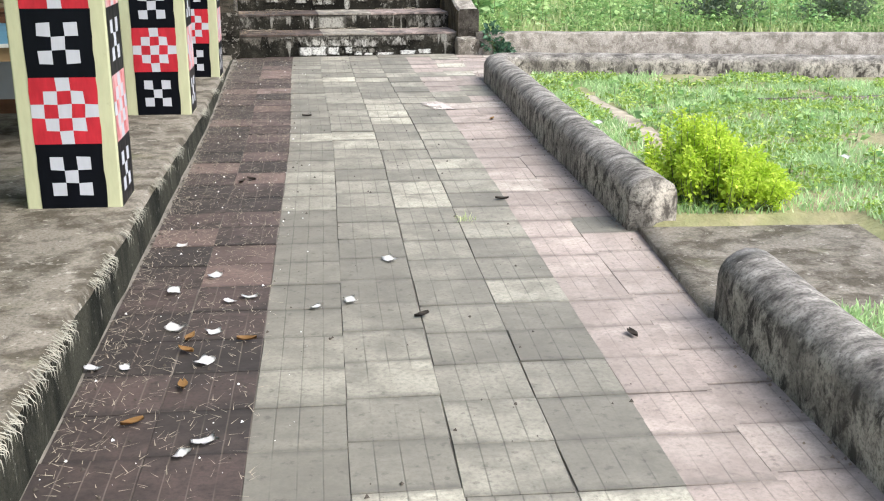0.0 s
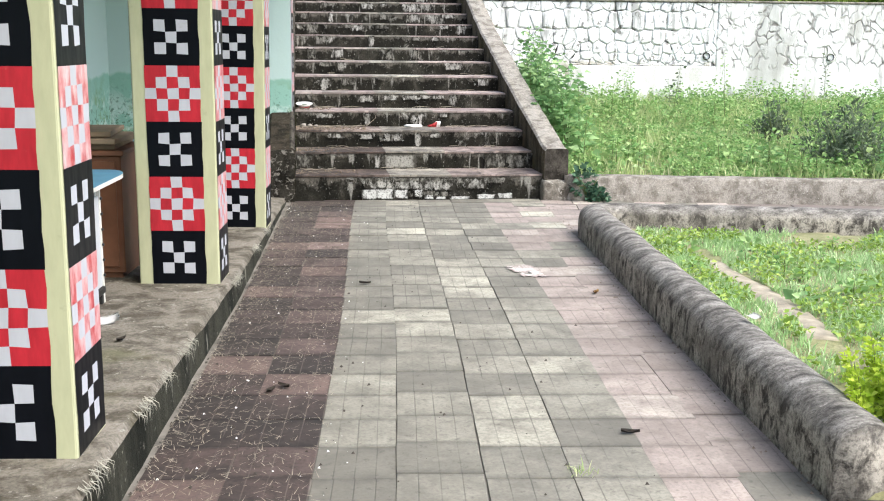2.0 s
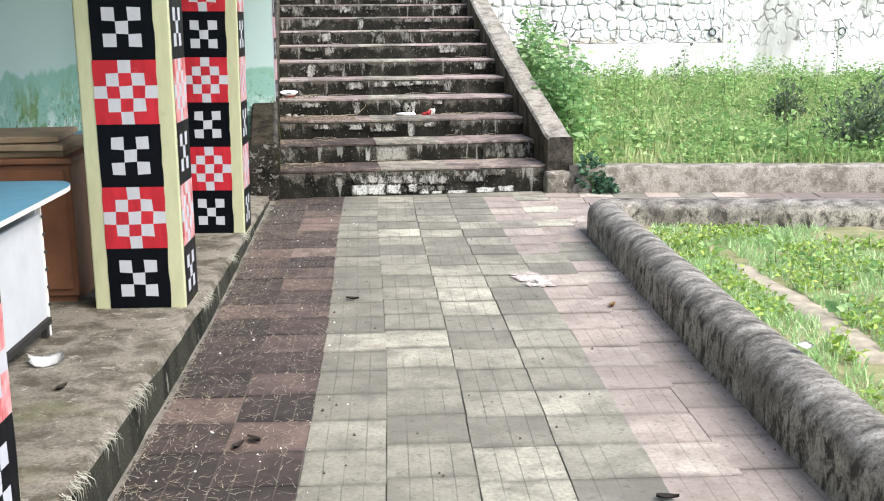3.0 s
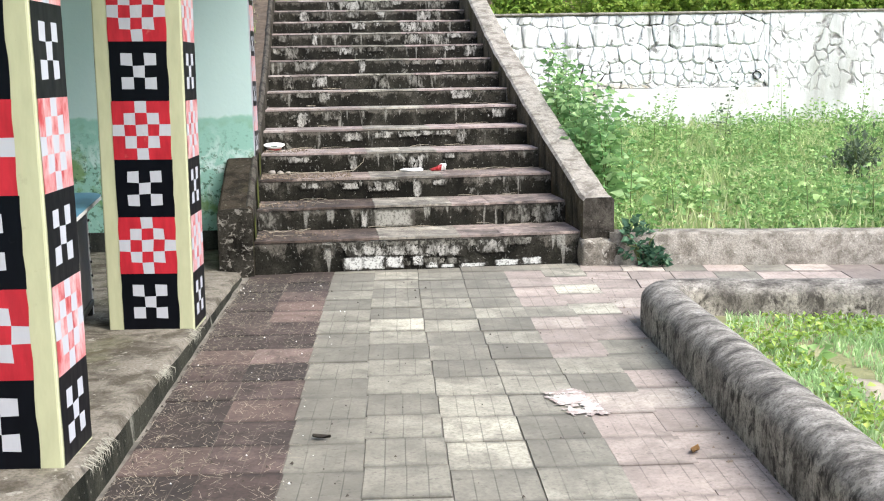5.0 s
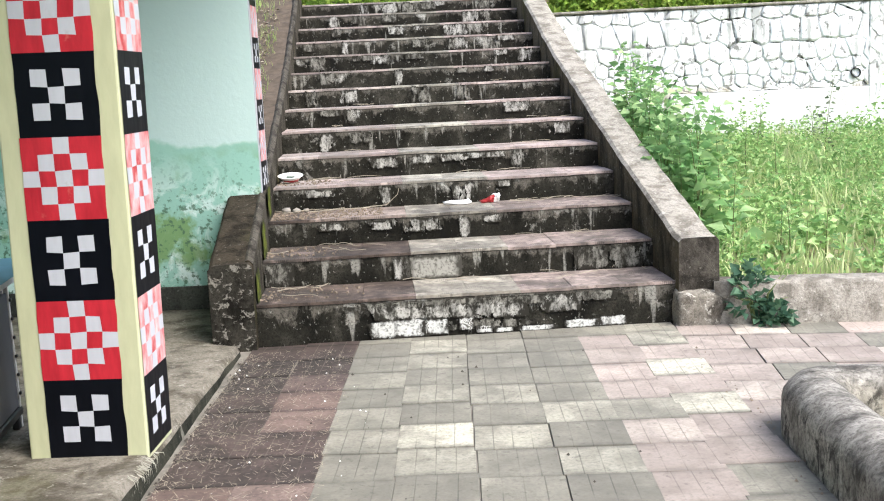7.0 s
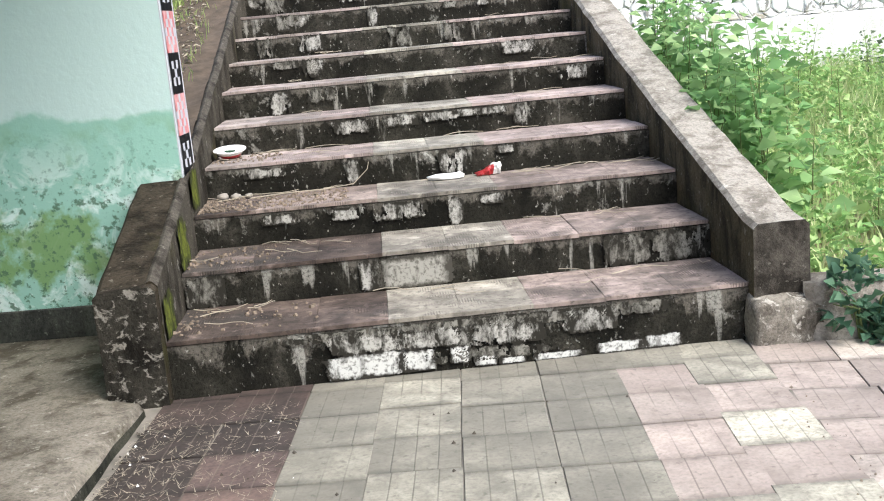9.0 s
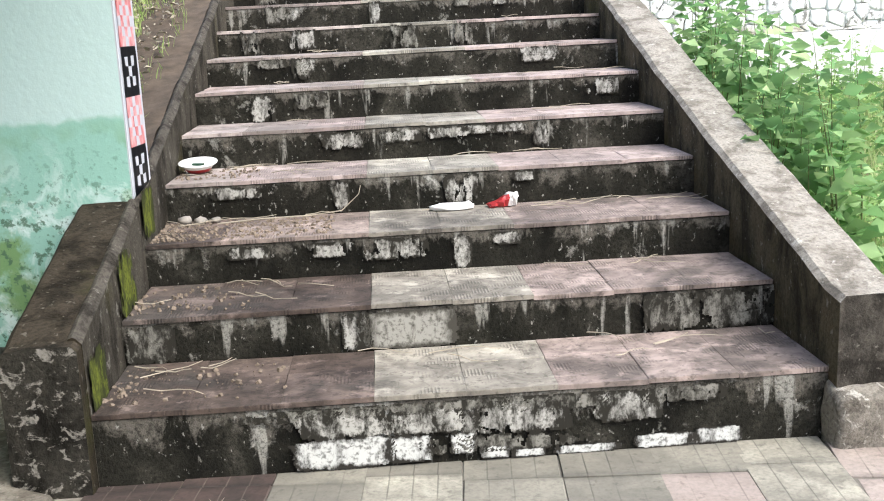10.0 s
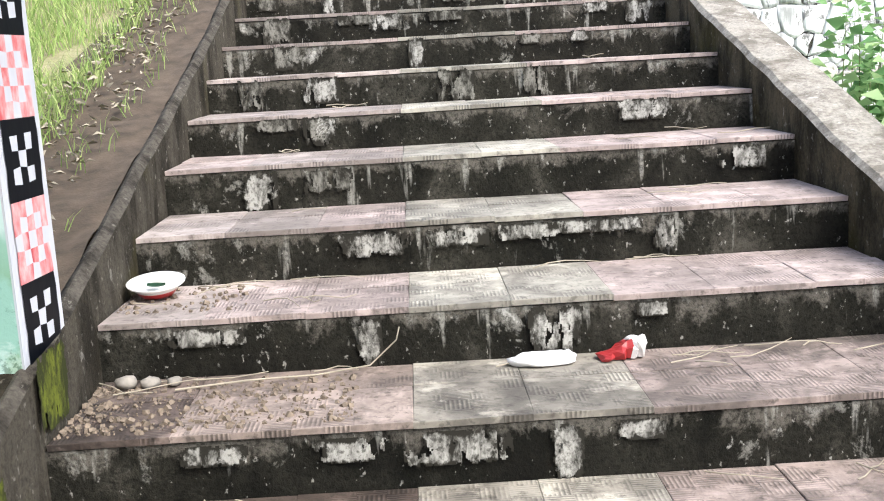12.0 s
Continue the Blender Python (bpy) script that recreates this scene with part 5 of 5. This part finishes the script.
def build_packet():
    pk = tagged(empty("snack_packet", on_step(3, 0.30, 0.43, 12)), "crumpled red and white snack packet on a step", "packet")
    for name, x0, x1, key in (("front", -0.06, 0.03, "wrap_red"), ("open_end", 0.028, 0.07, "wrap_white")):
        bm = bmesh.new()
        g = []
        for i in range(7):
            t = i / 6
            x = x0 + (x1 - x0) * t
            h = 0.012 + 0.035 * smooth((x + 0.06) / 0.12)
            g.append([bm.verts.new((x + 0.006 * math.sin(5 * k + i), (0.035 + 0.01 * math.sin(i * 2.1)) * math.cos(k * math.pi / 5), 0.002 + h * (1.1 + math.sin(k * math.pi / 5 * 1.0) * 0.9 + 0.25 * math.sin(k * 3 + i)) * 0.6 * (0.02 if k in (6, 7, 8, 9) else 1))) for k in range(10)])
        for a, b in zip(g, g[1:]):
            for k in range(10):
                bm.faces.new((a[k], a[(k + 1) % 10], b[(k + 1) % 10], b[k]))
        if name == "front":
            bm.faces.new(g[0])
        part(name, bm, M[key], pk)


build_packet()

# ---- veranda furniture ----
def build_desk(m, width, depth, height, label, board="desk_side"):
    desk = tagged(empty("school_desk", m), label, "desk", "veranda desks")
    bm = bmesh.new()
    out = [(0.0, 0.0), (-width, 0.0), (-width, depth), (-0.12, depth)] + [(-0.12 + 0.12 * math.sin(a), depth - 0.25 + 0.25 * math.cos(a)) for a in (0.3, 0.6, 0.9, 1.2, 1.5)]
    lo = [bm.verts.new((x, y, height - 0.022)) for x, y in out]
    hi = [bm.verts.new((x, y, height)) for x, y in out]
    bm.faces.new(hi), bm.faces.new(list(reversed(lo)))
    for i in range(len(out)):
        j = (i + 1) % len(out)
        bm.faces.new((lo[i], lo[j], hi[j], hi[i])).material_index = 1
    bmesh.ops.recalc_face_normals(bm, faces=bm.faces)
    part("desktop", bm, [M["blue_top"], M["desk_edge"]], desk, "blue laminate top with a white edge")
    for x in (-0.06, -width + 0.05):
        side = part("side_panel", box(x - 0.018, x, 0.05, depth * 0.62, 0.09, height - 0.08, 0.003), M[board], desk, "flat side board")
        part("edge_strip", box(x - 0.026, x + 0.006, depth * 0.62, depth * 0.62 + 0.014, 0.0, height - 0.022, 0.002), M["desk_edge"], desk)
        for k in range(6):
            b = part("bolt", box(x + 0.006, x + 0.016, depth * 0.62 - 0.004, depth * 0.62 + 0.012, 0.14 + 0.08 * k, 0.155 + 0.08 * k, 0.003), M["iron"], desk)
        part("foot_rail", box(x - 0.03, x + 0.01, 0.02, depth * 0.62 + 0.02, 0.05, 0.09, 0.006), M["iron"], desk)
        for y in (0.06, depth * 0.6):
            part("foot", box(x - 0.025, x + 0.005, y - 0.015, y + 0.015, 0.0, 0.05, 0.004), M["iron"], desk)
    if board == "shaded_board":
        part("front_panel", box(-width + 0.04, -0.05, 0.03, 0.05, 0.17, height - 0.03, 0.003), M[board], desk, "grey front board, its shade put into the colour")
        # Red-brown strip from the floor up to the front board.
        part("base_board", box(-width + 0.04, -0.05, 0.025, 0.06, 0.0, 0.17, 0.003), M["cabinet"], desk, "red-brown strip below the front board")
    part("apron", box(-width + 0.06, -0.07, 0.06, 0.08, height - 0.11, height - 0.022, 0.002), M["ply"], desk)
    part("back_panel", box(-width + 0.06, -0.07, depth * 0.6, depth * 0.6 + 0.015, 0.2, height - 0.022, 0.002), M["desk_side"], desk)
    return desk


build_desk(pose(-1.76, 6.45, plinth_z(7.0)), 0.95, 1.22, 0.64, "blue-topped school desk with pale grey side boards")
build_desk(pose(-1.80, 9.62, plinth_z(10.2) + 0.004, 0, 0, 9), 0.95, 1.2, 0.66, "blue-topped school desk standing behind a column", "shaded_board")

cab = tagged(empty("wooden_cabinet", pose(-2.42, 8.15, plinth_z(8.15))), "low dark brown wooden cabinet against a column", "cabinet")
part("body", box(-0.55, 0.55, -0.28, 0.28, 0.04, 0.72, 0.006), M["cabinet"], cab)
part("top", box(-0.57, 0.57, -0.30, 0.30, 0.72, 0.75, 0.005), M["cabinet"], cab)
part("base", box(-0.53, 0.53, -0.26, 0.26, 0.0, 0.04, 0.003), M["cabinet"], cab)
for sx in (-0.27, 0.27):
    d = part("door", box(sx - 0.25, sx + 0.25, -0.297, -0.281, 0.08, 0.69, 0.004), M["cabinet"], cab)
    part("knob", box(sx * 0.2 - 0.012, sx * 0.2 + 0.012, -0.315, -0.297, 0.38, 0.405, 0.005), M["iron"], d)
for k, (dx, dz, turn) in enumerate(((0.0, 0.0, 3), (0.05, 0.035, -4), (-0.04, 0.07, 6))):
    c = part("cardboard_sheet", box(-0.5, 0.5, -0.27, 0.27, 0.0, 0.03, 0.004), M["card"])
    c.matrix_world = pose(-2.42 + dx, 8.15, plinth_z(8.15) + 0.752 + dz, 0, 0, turn)
    tagged(c, "flattened brown cardboard stacked on the cabinet", "cardboard", "stacked cardboard")
pail = tagged(empty("drain_outlets", pose(0, 19.56, 0)), "two round drain holes in the white wall", "drain", kind="structure")
for hx in (4.85, 6.95):
    bm = bmesh.new()
    rings = [[bm.verts.new((hx + r * math.cos(k * 0.5236), y, 1.33 + r * math.sin(k * 0.5236))) for k in range(12)] for r, y in ((0.062, 0.01), (0.062, -0.05), (0.054, -0.05), (0.052, -0.006))]
    for a, b in zip(rings, rings[1:]):
        for k in range(12):
            bm.faces.new((a[k], a[(k + 1) % 12], b[(k + 1) % 12], b[k]))
    # Wall is not cut: this black disc paints the hole's dark depth.
    bm.faces.new(rings[-1])
    bmesh.ops.recalc_face_normals(bm, faces=bm.faces)
    part("drain_pipe", bm, M["hole_shade"], pail, "short pipe end closed by a black disc for the hole's shade")


# ---- flaking plaster on the risers ----
def ragged(w, h, seed, cell=0.006, drip=0.5, cracks=0.0, torn=1.0):
    """A ragged thin coat of old plaster that faces -y: small cells, kept where an uneven outline allows."""
    cols, rows = max(3, int(w / cell)), max(3, int(h / cell))
    co, faces, at = [], [], {}

    def corner(i, j):
        if (i, j) not in at:
            at[i, j] = len(co)
            jit = noise.noise_vector(Vector((i * 0.9, j * 0.9, seed))) * cell * 0.4
            co.append((-w / 2 + i * cell + jit.x, -0.0015 + 0.001 * jit.y / cell, j * cell + jit.z))
        return at[i, j]

    for j in range(rows):
        for i in range(cols):
            x, z = (i + 0.5) / cols * 2 - 1, (j + 0.5) / rows * 2 - 1
            p = Vector((i * cell * 15, seed * 3.7, j * cell * 15 * drip))
            edge = 1.12 - abs(x) ** 5 - 0.8 * abs(z) ** 5 + torn * (0.9 * noise.noise(p) + 0.8 * noise.noise(p * 2.6) + 0.6 * noise.noise(p * 6))
            if cracks:
                d = noise.voronoi(Vector((i * cell * 4.2, seed, j * cell * 10)))[0]
                edge -= cracks * (1 - smooth((d[1] - d[0]) / 0.13))
            if edge > 0.42:
                faces.append((corner(i, j), corner(i + 1, j), corner(i + 1, j + 1), corner(i, j + 1)))
    me = bpy.data.meshes.new("plaster_flake")
    me.from_pydata(co, [], faces)
    return me


def flake_paint(name, pale, black, lo, frayed=1.2):
    """Old plaster whose rim breaks up into the black ground."""
    n = Nodes(name)
    a = n.noise(17, 7, 0.72, n.stretch(1, 1, 0.4), 0.3)
    c = n.mix(n.ramp(a, (lo, 0.0), (lo + 0.16, 1.0)), black, pale)
    c = n.mix(n.ramp(n.noise(70, 4, 0.65), (0.36, 0.7), (0.5, 0.0)), c, black)
    g = n.tex.outputs["Generated"]
    rim = n.math("MAXIMUM", *[n.math("ABSOLUTE", n.math("SUBTRACT", n.axis(k, g), 0.5)) for k in (0, 2)])
    rim = n.math("ADD", rim, n.math("MULTIPLY", n.math("SUBTRACT", n.noise(24, 6, 0.68, n.stretch(1, 1, 0.55)), 0.5), frayed))
    c = n.mix(n.ramp(rim, (0.32, 0.0), (0.44, 1.0)), c, black)
    return n.done(c, 0.92, a, 0.3, 0.006, spec=0.12)


M["flake"] = flake_paint("pale_flaking_plaster", (0.40, 0.395, 0.365), (0.026, 0.0245, 0.02), 0.40)
M["chalk"] = flake_paint("chalky_dust", (0.60, 0.57, 0.53), (0.33, 0.28, 0.26), 0.38)
M["moss"] = flake_paint("green_moss", (0.11, 0.13, 0.02), (0.03, 0.035, 0.012), 0.40)
M["lime"] = flake_paint("old_white_limewash", (0.55, 0.56, 0.54), (0.03, 0.028, 0.024), 0.30, 0.75)
M["panel_grey"] = flake_paint("smooth_grey_plaster_panel", (0.31, 0.305, 0.275), (0.06, 0.057, 0.048), 0.30, 0.35)
M["flake_grey"] = flake_paint("grey_plaster_patch", (0.22, 0.215, 0.19), (0.026, 0.0245, 0.02), 0.40)


def flake(n, u, w, h, dz, key, seed, drip=0.45, cracks=0.0, torn=1.0):
    w, h = w * 1.22, min(h * 1.15, 0.15 if n > 1 else 0.2)
    dz = max(0.0, min(dz, (0.148 if n > 1 else 0.218) - h))
    f = mesh_part("plaster_flake", ragged(w, h, seed, 0.005, drip, cracks, torn), M[key], stairs)
    f.matrix_basis = pose(u, TREAD * (n - 1) - 0.006, (nose(n - 1) if n > 1 else 0.0) + dz)


# the lowest riser: blocks of old limewash between black cracks
flake(1, -0.415, 0.30, 0.10, 0.004, "lime", 1, 1.0, 0.0, 0.35)
flake(1, -0.192, 0.13, 0.085, 0.012, "lime", 2, 1.0, 0.0, 0.35)
flake(1, -0.02, 0.075, 0.07, 0.025, "lime", 8, 1.0, 0.0, 0.5)
flake(1, 0.085, 0.085, 0.04, 0.006, "lime", 9, 1.0, 0.0, 0.45)
flake(1, 0.20, 0.11, 0.03, 0.004, "lime", 10, 1.0, 0.0, 0.5)
flake(1, 0.39, 0.20, 0.03, 0.004, "lime", 11, 1.0, 0.0, 0.6)
flake(1, 0.665, 0.19, 0.045, 0.004, "lime", 12, 1.0, 0.0, 0.4)
flake(1, 0.835, 0.15, 0.055, 0.004, "lime", 13, 1.0, 0.0, 0.4)
flake(1, -0.41, 0.27, 0.085, 0.112, "flake", 14, 0.35, 0.3, 0.7)
flake(1, -0.13, 0.28, 0.075, 0.105, "flake", 15, 0.35, 0.3, 0.6)
flake(1, 0.16, 0.36, 0.105, 0.085, "flake", 5, 0.3, 0.5, 1.0)
flake(1, 0.14, 0.5, 0.055, 0.03, "flake_grey", 16, 0.4, 0.8, 1.1)
flake(1, 0.30, 0.34, 0.05, 0.165, "flake_grey", 17, 0.5, 0.2, 0.8)
flake(1, 0.535, 0.20, 0.10, 0.13, "flake", 18, 0.6, 0.0, 0.5)
flake(1, 0.72, 0.26, 0.05, 0.175, "flake_grey", 6, 0.5, 0.4, 1.0)
flake(1, -0.2, 0.9, 0.035, 0.19, "flake_grey", 7, 0.5, 0.6, 1.1)
# the second riser: a whole grey panel and paler ends
flake(2, -0.155, 0.31, 0.172, -0.004, "panel_grey", 20, 0.6, 0.0, 0.16)
flake(2, -0.36, 0.10, 0.16, 0.0, "flake", 21, 0.35, 0.0, 0.8)
flake(2, -1.12, 0.16, 0.15, 0.0, "flake_grey", 22, 0.5, 0.0, 0.7)
flake(2, 0.78, 0.12, 0.15, 0.01, "flake_grey", 23, 0.3, 0.0, 0.7)
flake(2, 1.02, 0.34, 0.15, 0.01, "flake_grey", 24, 0.3, 0.4, 0.9)
for i, (u, w, h) in enumerate(((-0.80, 0.14, 0.05), (-0.46, 0.16, 0.06), (-0.20, 0.24, 0.08), (0.08, 0.07, 0.13), (0.27, 0.10, 0.05))):
    flake(3, u, w, h, 0.155 - h, "flake", 60 + i, 0.4, 0.0, 1.3)
for i, (u, w, h) in enumerate(((-0.42, 0.065, 0.13), (0.13, 0.14, 0.15), (0.42, 0.10, 0.04), (-0.9, 0.2, 0.05))):
    flake(4, u, w, h, 0.16 - h, "flake", 70 + i, 0.3, 0.0, 1.2)
for i, (u, w, h) in enumerate(((-0.42, 0.22, 0.075), (-0.14, 0.2, 0.06), (0.12, 0.18, 0.05), (0.58, 0.07, 0.11), (0.35, 0.3, 0.04))):
    flake(5, u, w, h, 0.16 - h, "flake", 80 + i, 0.4, 0.2, 1.3)
rnd = random.Random(31)
for n in range(6, STEPS + 1):
    for i in range(rnd.randint(4, 7)):
        h = rnd.choice((0.05, 0.08, 0.11, 0.14))
        flake(n, rnd.uniform(-1.1, 1.1), rnd.uniform(0.06, 0.2), h, 0.15 - h, rnd.choice(("flake", "flake_grey")), 100 + 10 * n + i, 0.3, 0.0, 1.3)
for v, z, w, h, k in ((0.10, 0.24, 0.22, 0.2, 31), (0.62, 0.42, 0.26, 0.24, 32), (1.1, 0.62, 0.22, 0.2, 33)):
    f = mesh_part("moss_patch", ragged(w, h, k, 0.006, 0.4), M["moss"], stairs, "bright green moss on the parapet side")
    f.matrix_basis = pose(-HALF + 0.006, v, z, 0, 0, 90)
# ---- straw on the dark tiles ----
def build_straw():
    rng = np.random.default_rng(21)
    n = 5200
    y = 2.6 + 9.2 * rng.random(n) ** 0.8
    x = np.array([plinth_x(v) for v in y]) + 0.03 + 0.62 * rng.random(n) ** 1.5
    a = rng.uniform(0, np.pi, n)
    ln = rng.uniform(0.008, 0.065, n)
    d = np.stack((np.cos(a), np.sin(a), np.zeros(n)), 1)
    s = np.stack((-np.sin(a), np.cos(a), np.zeros(n)), 1) * rng.uniform(0.0008, 0.002, n)[:, None]
    c = np.stack((x, y, np.full(n, 0.006)), 1)
    lift = np.zeros((n, 3))
    lift[:, 2] = rng.uniform(0, 0.006, n)
    co = np.stack((c - d * ln[:, None] / 2 - s, c - d * ln[:, None] / 2 + s, c + lift + d * ln[:, None] / 2), 1).reshape(-1, 3)
    tri = np.arange(n * 3).reshape(-1, 3)
    tagged(mesh_part("straw_litter", raw_mesh("straw_litter", co, tri), M["twig"]), "fine dry straw and crumbs on the dark tiles", "litter", kind="stuff")


build_straw()


def build_roots():
    """Pale dead roots and lichen that hang over the veranda's edge."""
    rng = np.random.default_rng(33)
    n = 1500
    y = 2.2 + 8.6 * rng.random(n) ** 1.25
    y = y[np.array([noise.noise(Vector((0, v * 2.6, 3))) > -0.12 + 0.03 * v for v in y])]
    n = len(y)
    x = np.array([plinth_x(v) for v in y]) - rng.uniform(-0.004, 0.03, n)
    z = np.array([plinth_z(v) for v in y]) + 0.004
    a = np.stack((x, y, z), 1)
    ln = rng.uniform(0.015, 0.075, n)
    b = a + np.stack((0.012 + 0.022 * rng.random(n), rng.normal(size=n) * 0.012, -ln * 0.35), 1)
    c = b + np.stack((0.004 * rng.random(n), rng.normal(size=n) * 0.012, -ln * 0.65), 1)
    s = np.stack((np.zeros(n), rng.uniform(0.001, 0.0028, n), np.zeros(n)), 1)
    co = np.stack((a - s, a + s, b - s, b + s, c), 1).reshape(-1, 3)
    k = np.arange(n)[:, None] * 5
    tri = np.concatenate((k + np.array([[0, 1, 3]]), k + np.array([[0, 3, 2]]), k + np.array([[2, 3, 4]])), 1).reshape(-1, 3)
    tagged(mesh_part("dead_roots", raw_mesh("dead_roots", co, tri), M["root"]), "pale dead roots hanging over the veranda edge", "roots", kind="stuff")


M["root"] = plain("pale_dead_root", (0.34, 0.33, 0.27), 0.9, 0.3)
build_roots()


# ---- crumbs and a chalky smear on the paving ----
def build_crumbs(name, label, count, xs, seed, key, big):
    rng = np.random.default_rng(seed)
    y = 2.6 + 9.0 * rng.random(count)
    x = np.array([xs(v, rng.random()) for v in y])
    r = 0.0015 + big * rng.random(count) ** 3
    tet = np.array(((1, 0, 0), (-0.5, 0.87, 0), (-0.5, -0.87, 0), (0.1, 0.1, 1.1)))
    a = rng.uniform(0, 6.28, count)
    rot = np.stack((np.cos(a), -np.sin(a), np.sin(a), np.cos(a)), 1).reshape(-1, 2, 2)
    co = np.repeat(tet[None], count, 0)
    co[:, :, :2] = np.einsum("nij,nkj->nki", rot, co[:, :, :2])
    co = co * r[:, None, None] + np.stack((x, y, np.full(count, 0.002)), 1)[:, None]
    k = np.arange(count)[:, None] * 4
    tri = np.concatenate([k + np.array([f]) for f in ((0, 1, 3), (1, 2, 3), (2, 0, 3))], 1).reshape(-1, 3)
    tagged(mesh_part(name, raw_mesh(name, co.reshape(-1, 3), tri), M[key]), label, "litter", kind="stuff")


build_crumbs("pale_crumbs", "pale crumbs scattered over the dark tiles", 240, lambda y, r: plinth_x(y) + 0.03 + 0.75 * r ** 1.3, 51, "paper", 0.006)
build_crumbs("dark_crumbs", "dark bits of leaf and soil on the paving", 1100, lambda y, r: plinth_x(y) + 0.02 + 1.9 * r ** 4.5, 52, "dark_leaf", 0.009)
build_crumbs("kerb_crumbs", "brown grit along the foot of the kerb", 500, lambda y, r: 1.16 - 0.12 * r ** 2.5 + (-0.03 if 6 < y < 9 else 0), 53, "grit", 0.008)
smear = mesh_part("chalk_smear", ragged(0.20, 0.40, 91, 0.006, 0.8, 0.5), M["chalk"])
smear.matrix_world = pose(0.64, 8.55, 0.005, -90, 0, 18)
tagged(smear, "whitish chalky smear on the pink tiles", "smear")


# ---- paving tiles ----
def tile_mesh(w, d, h, seed, bev=0.004):
    rnd = random.Random(seed)
    bm = bmesh.new()
    add_box(bm, -w / 2, w / 2, -d / 2, d / 2, -h, 0, 0.0)
    top = [f for f in bm.faces if f.normal.z > 0.9]
    bmesh.ops.bevel(bm, geom=[e for f in top for e in f.edges], offset=bev, segments=1, affect="EDGES")
    for v in bm.verts:
        v.co.x += rnd.uniform(-0.0015, 0.0015)
        v.co.y += rnd.uniform(-0.0015, 0.0015)
    me = bpy.data.meshes.new("tile")
    bm.to_mesh(me)
    bm.free()
    return me


def with_material(me, key):
    me = me.copy()
    me.materials.append(M[key])
    return me


SHAPES = [tile_mesh(0.2985, 0.2945, 0.03, s, 0.0025) for s in range(3)]
TILES = {k: [with_material(me, k) for me in SHAPES] for k in ("tile_dark", "tile_grey", "tile_pink", "tile_clay")}
paving = tagged(empty("pavement"), "footpath of square cement tiles, dark red, buff and pink, dirty and worn", "paving", kind="structure")
bm = box(-1.45, 1.30, -3, 12.1, -0.2, -0.006)
add_box(bm, 1.26, 14, 9.0, 12.1, -0.22, -0.016)
part("bed", bm, M["grout"], paving)
rnd = random.Random(4)
rest = bmesh.new()
for c in range(8):
    kind = "tile_dark" if c < 2 else "tile_grey" if c < 6 else "tile_pink"
    shift = 0.12 + rnd.uniform(-0.03, 0.03)
    middle = (-1.05, -0.75, -0.45, -0.145, 0.17, 0.485, 0.785, 1.06)[c]
    for r in range(-8, 33):
        y = 2.35 + 0.3 * r + shift
        x = middle + bend(y) + rnd.uniform(-0.002, 0.002)
        if y > 12.12:
            continue
        m = pose(x, y, rnd.uniform(-0.0025, 0.0025), rnd.uniform(-0.45, 0.45), rnd.uniform(-0.4, 0.4), rnd.uniform(-0.7, 0.7))
        if y > 2.2:
            if kind == "tile_pink" and y > 8.3 and rnd.random() < 0.3:
                key = "tile_grey"
            else:
                key = kind if rnd.random() > (0.14 if kind == "tile_dark" else 0.07) else ("tile_clay" if kind == "tile_dark" else "tile_grey")
            t = new("tile", rnd.choice(TILES[key]))
            t.parent = paving
            t.matrix_basis = m @ Matrix.Diagonal((1.045 if 2 < c < 6 else 1.0, 1, 1, 1))
        else:
            add_box(rest, -0.147, 0.147, -0.147, 0.147, -0.03, 0, 0, m)
for c in range(28):
    for r in range(7):
        x, y = 1.35 + 0.3 * c, 10.46 + 0.3 * r - 0.1 * 0.3 * c
        if y > 12.0 - 0.09 * (x - 1.3):
            continue
        m = pose(x - 0.09, y, rnd.uniform(-0.006, 0.0), 0, 0, -5)
        if c < 6:
            t = new("tile", rnd.choice(TILES["tile_pink" if rnd.random() < 0.75 else "tile_grey"]))
            t.parent = paving
            t.matrix_basis = m
        else:
            add_box(rest, -0.147, 0.147, -0.147, 0.147, -0.03, 0, 0, m)
tagged(part("tile_rest", rest, M["tile_pink"], paving), kind="stuff")

# ---- tread tiles ----
FRONT = tile_mesh(0.3008, 0.2985, 0.018, 21, 0.002)
BACK = tile_mesh(0.3008, 0.212, 0.018, 22, 0.002)
TREADS = {k: (with_material(FRONT, k), with_material(BACK, k)) for k in ("tread_dark", "tread_buff", "tread_pink", "tread_worn", "tread_worn_soiled", "tread_buff_soiled", "tread_pink_soiled")}
for n in range(1, STEPS + 1):
    for c in range(8):
        kind = ("tread_dark" if n < 3 or (n == 3 and c == 0) else "tread_worn" if rnd.random() < 0.7 else "tread_pink") if c < 3 else "tread_buff" if c < 5 else "tread_pink"
        if n < 4 and kind != "tread_dark":
            kind += "_soiled"
        for k, dv in ((0, 0.146), (1, 0.402)):
            t = new("tread_tile", TREADS[kind][k])
            t.parent = stairs
            t.matrix_basis = pose(-1.057 + 0.302 * c, TREAD * (n - 1) + dv, nose(n) + rnd.uniform(-0.002, 0.002), rnd.uniform(-0.4, 0.4), rnd.uniform(-0.4, 0.4), rnd.uniform(-0.3, 0.3))
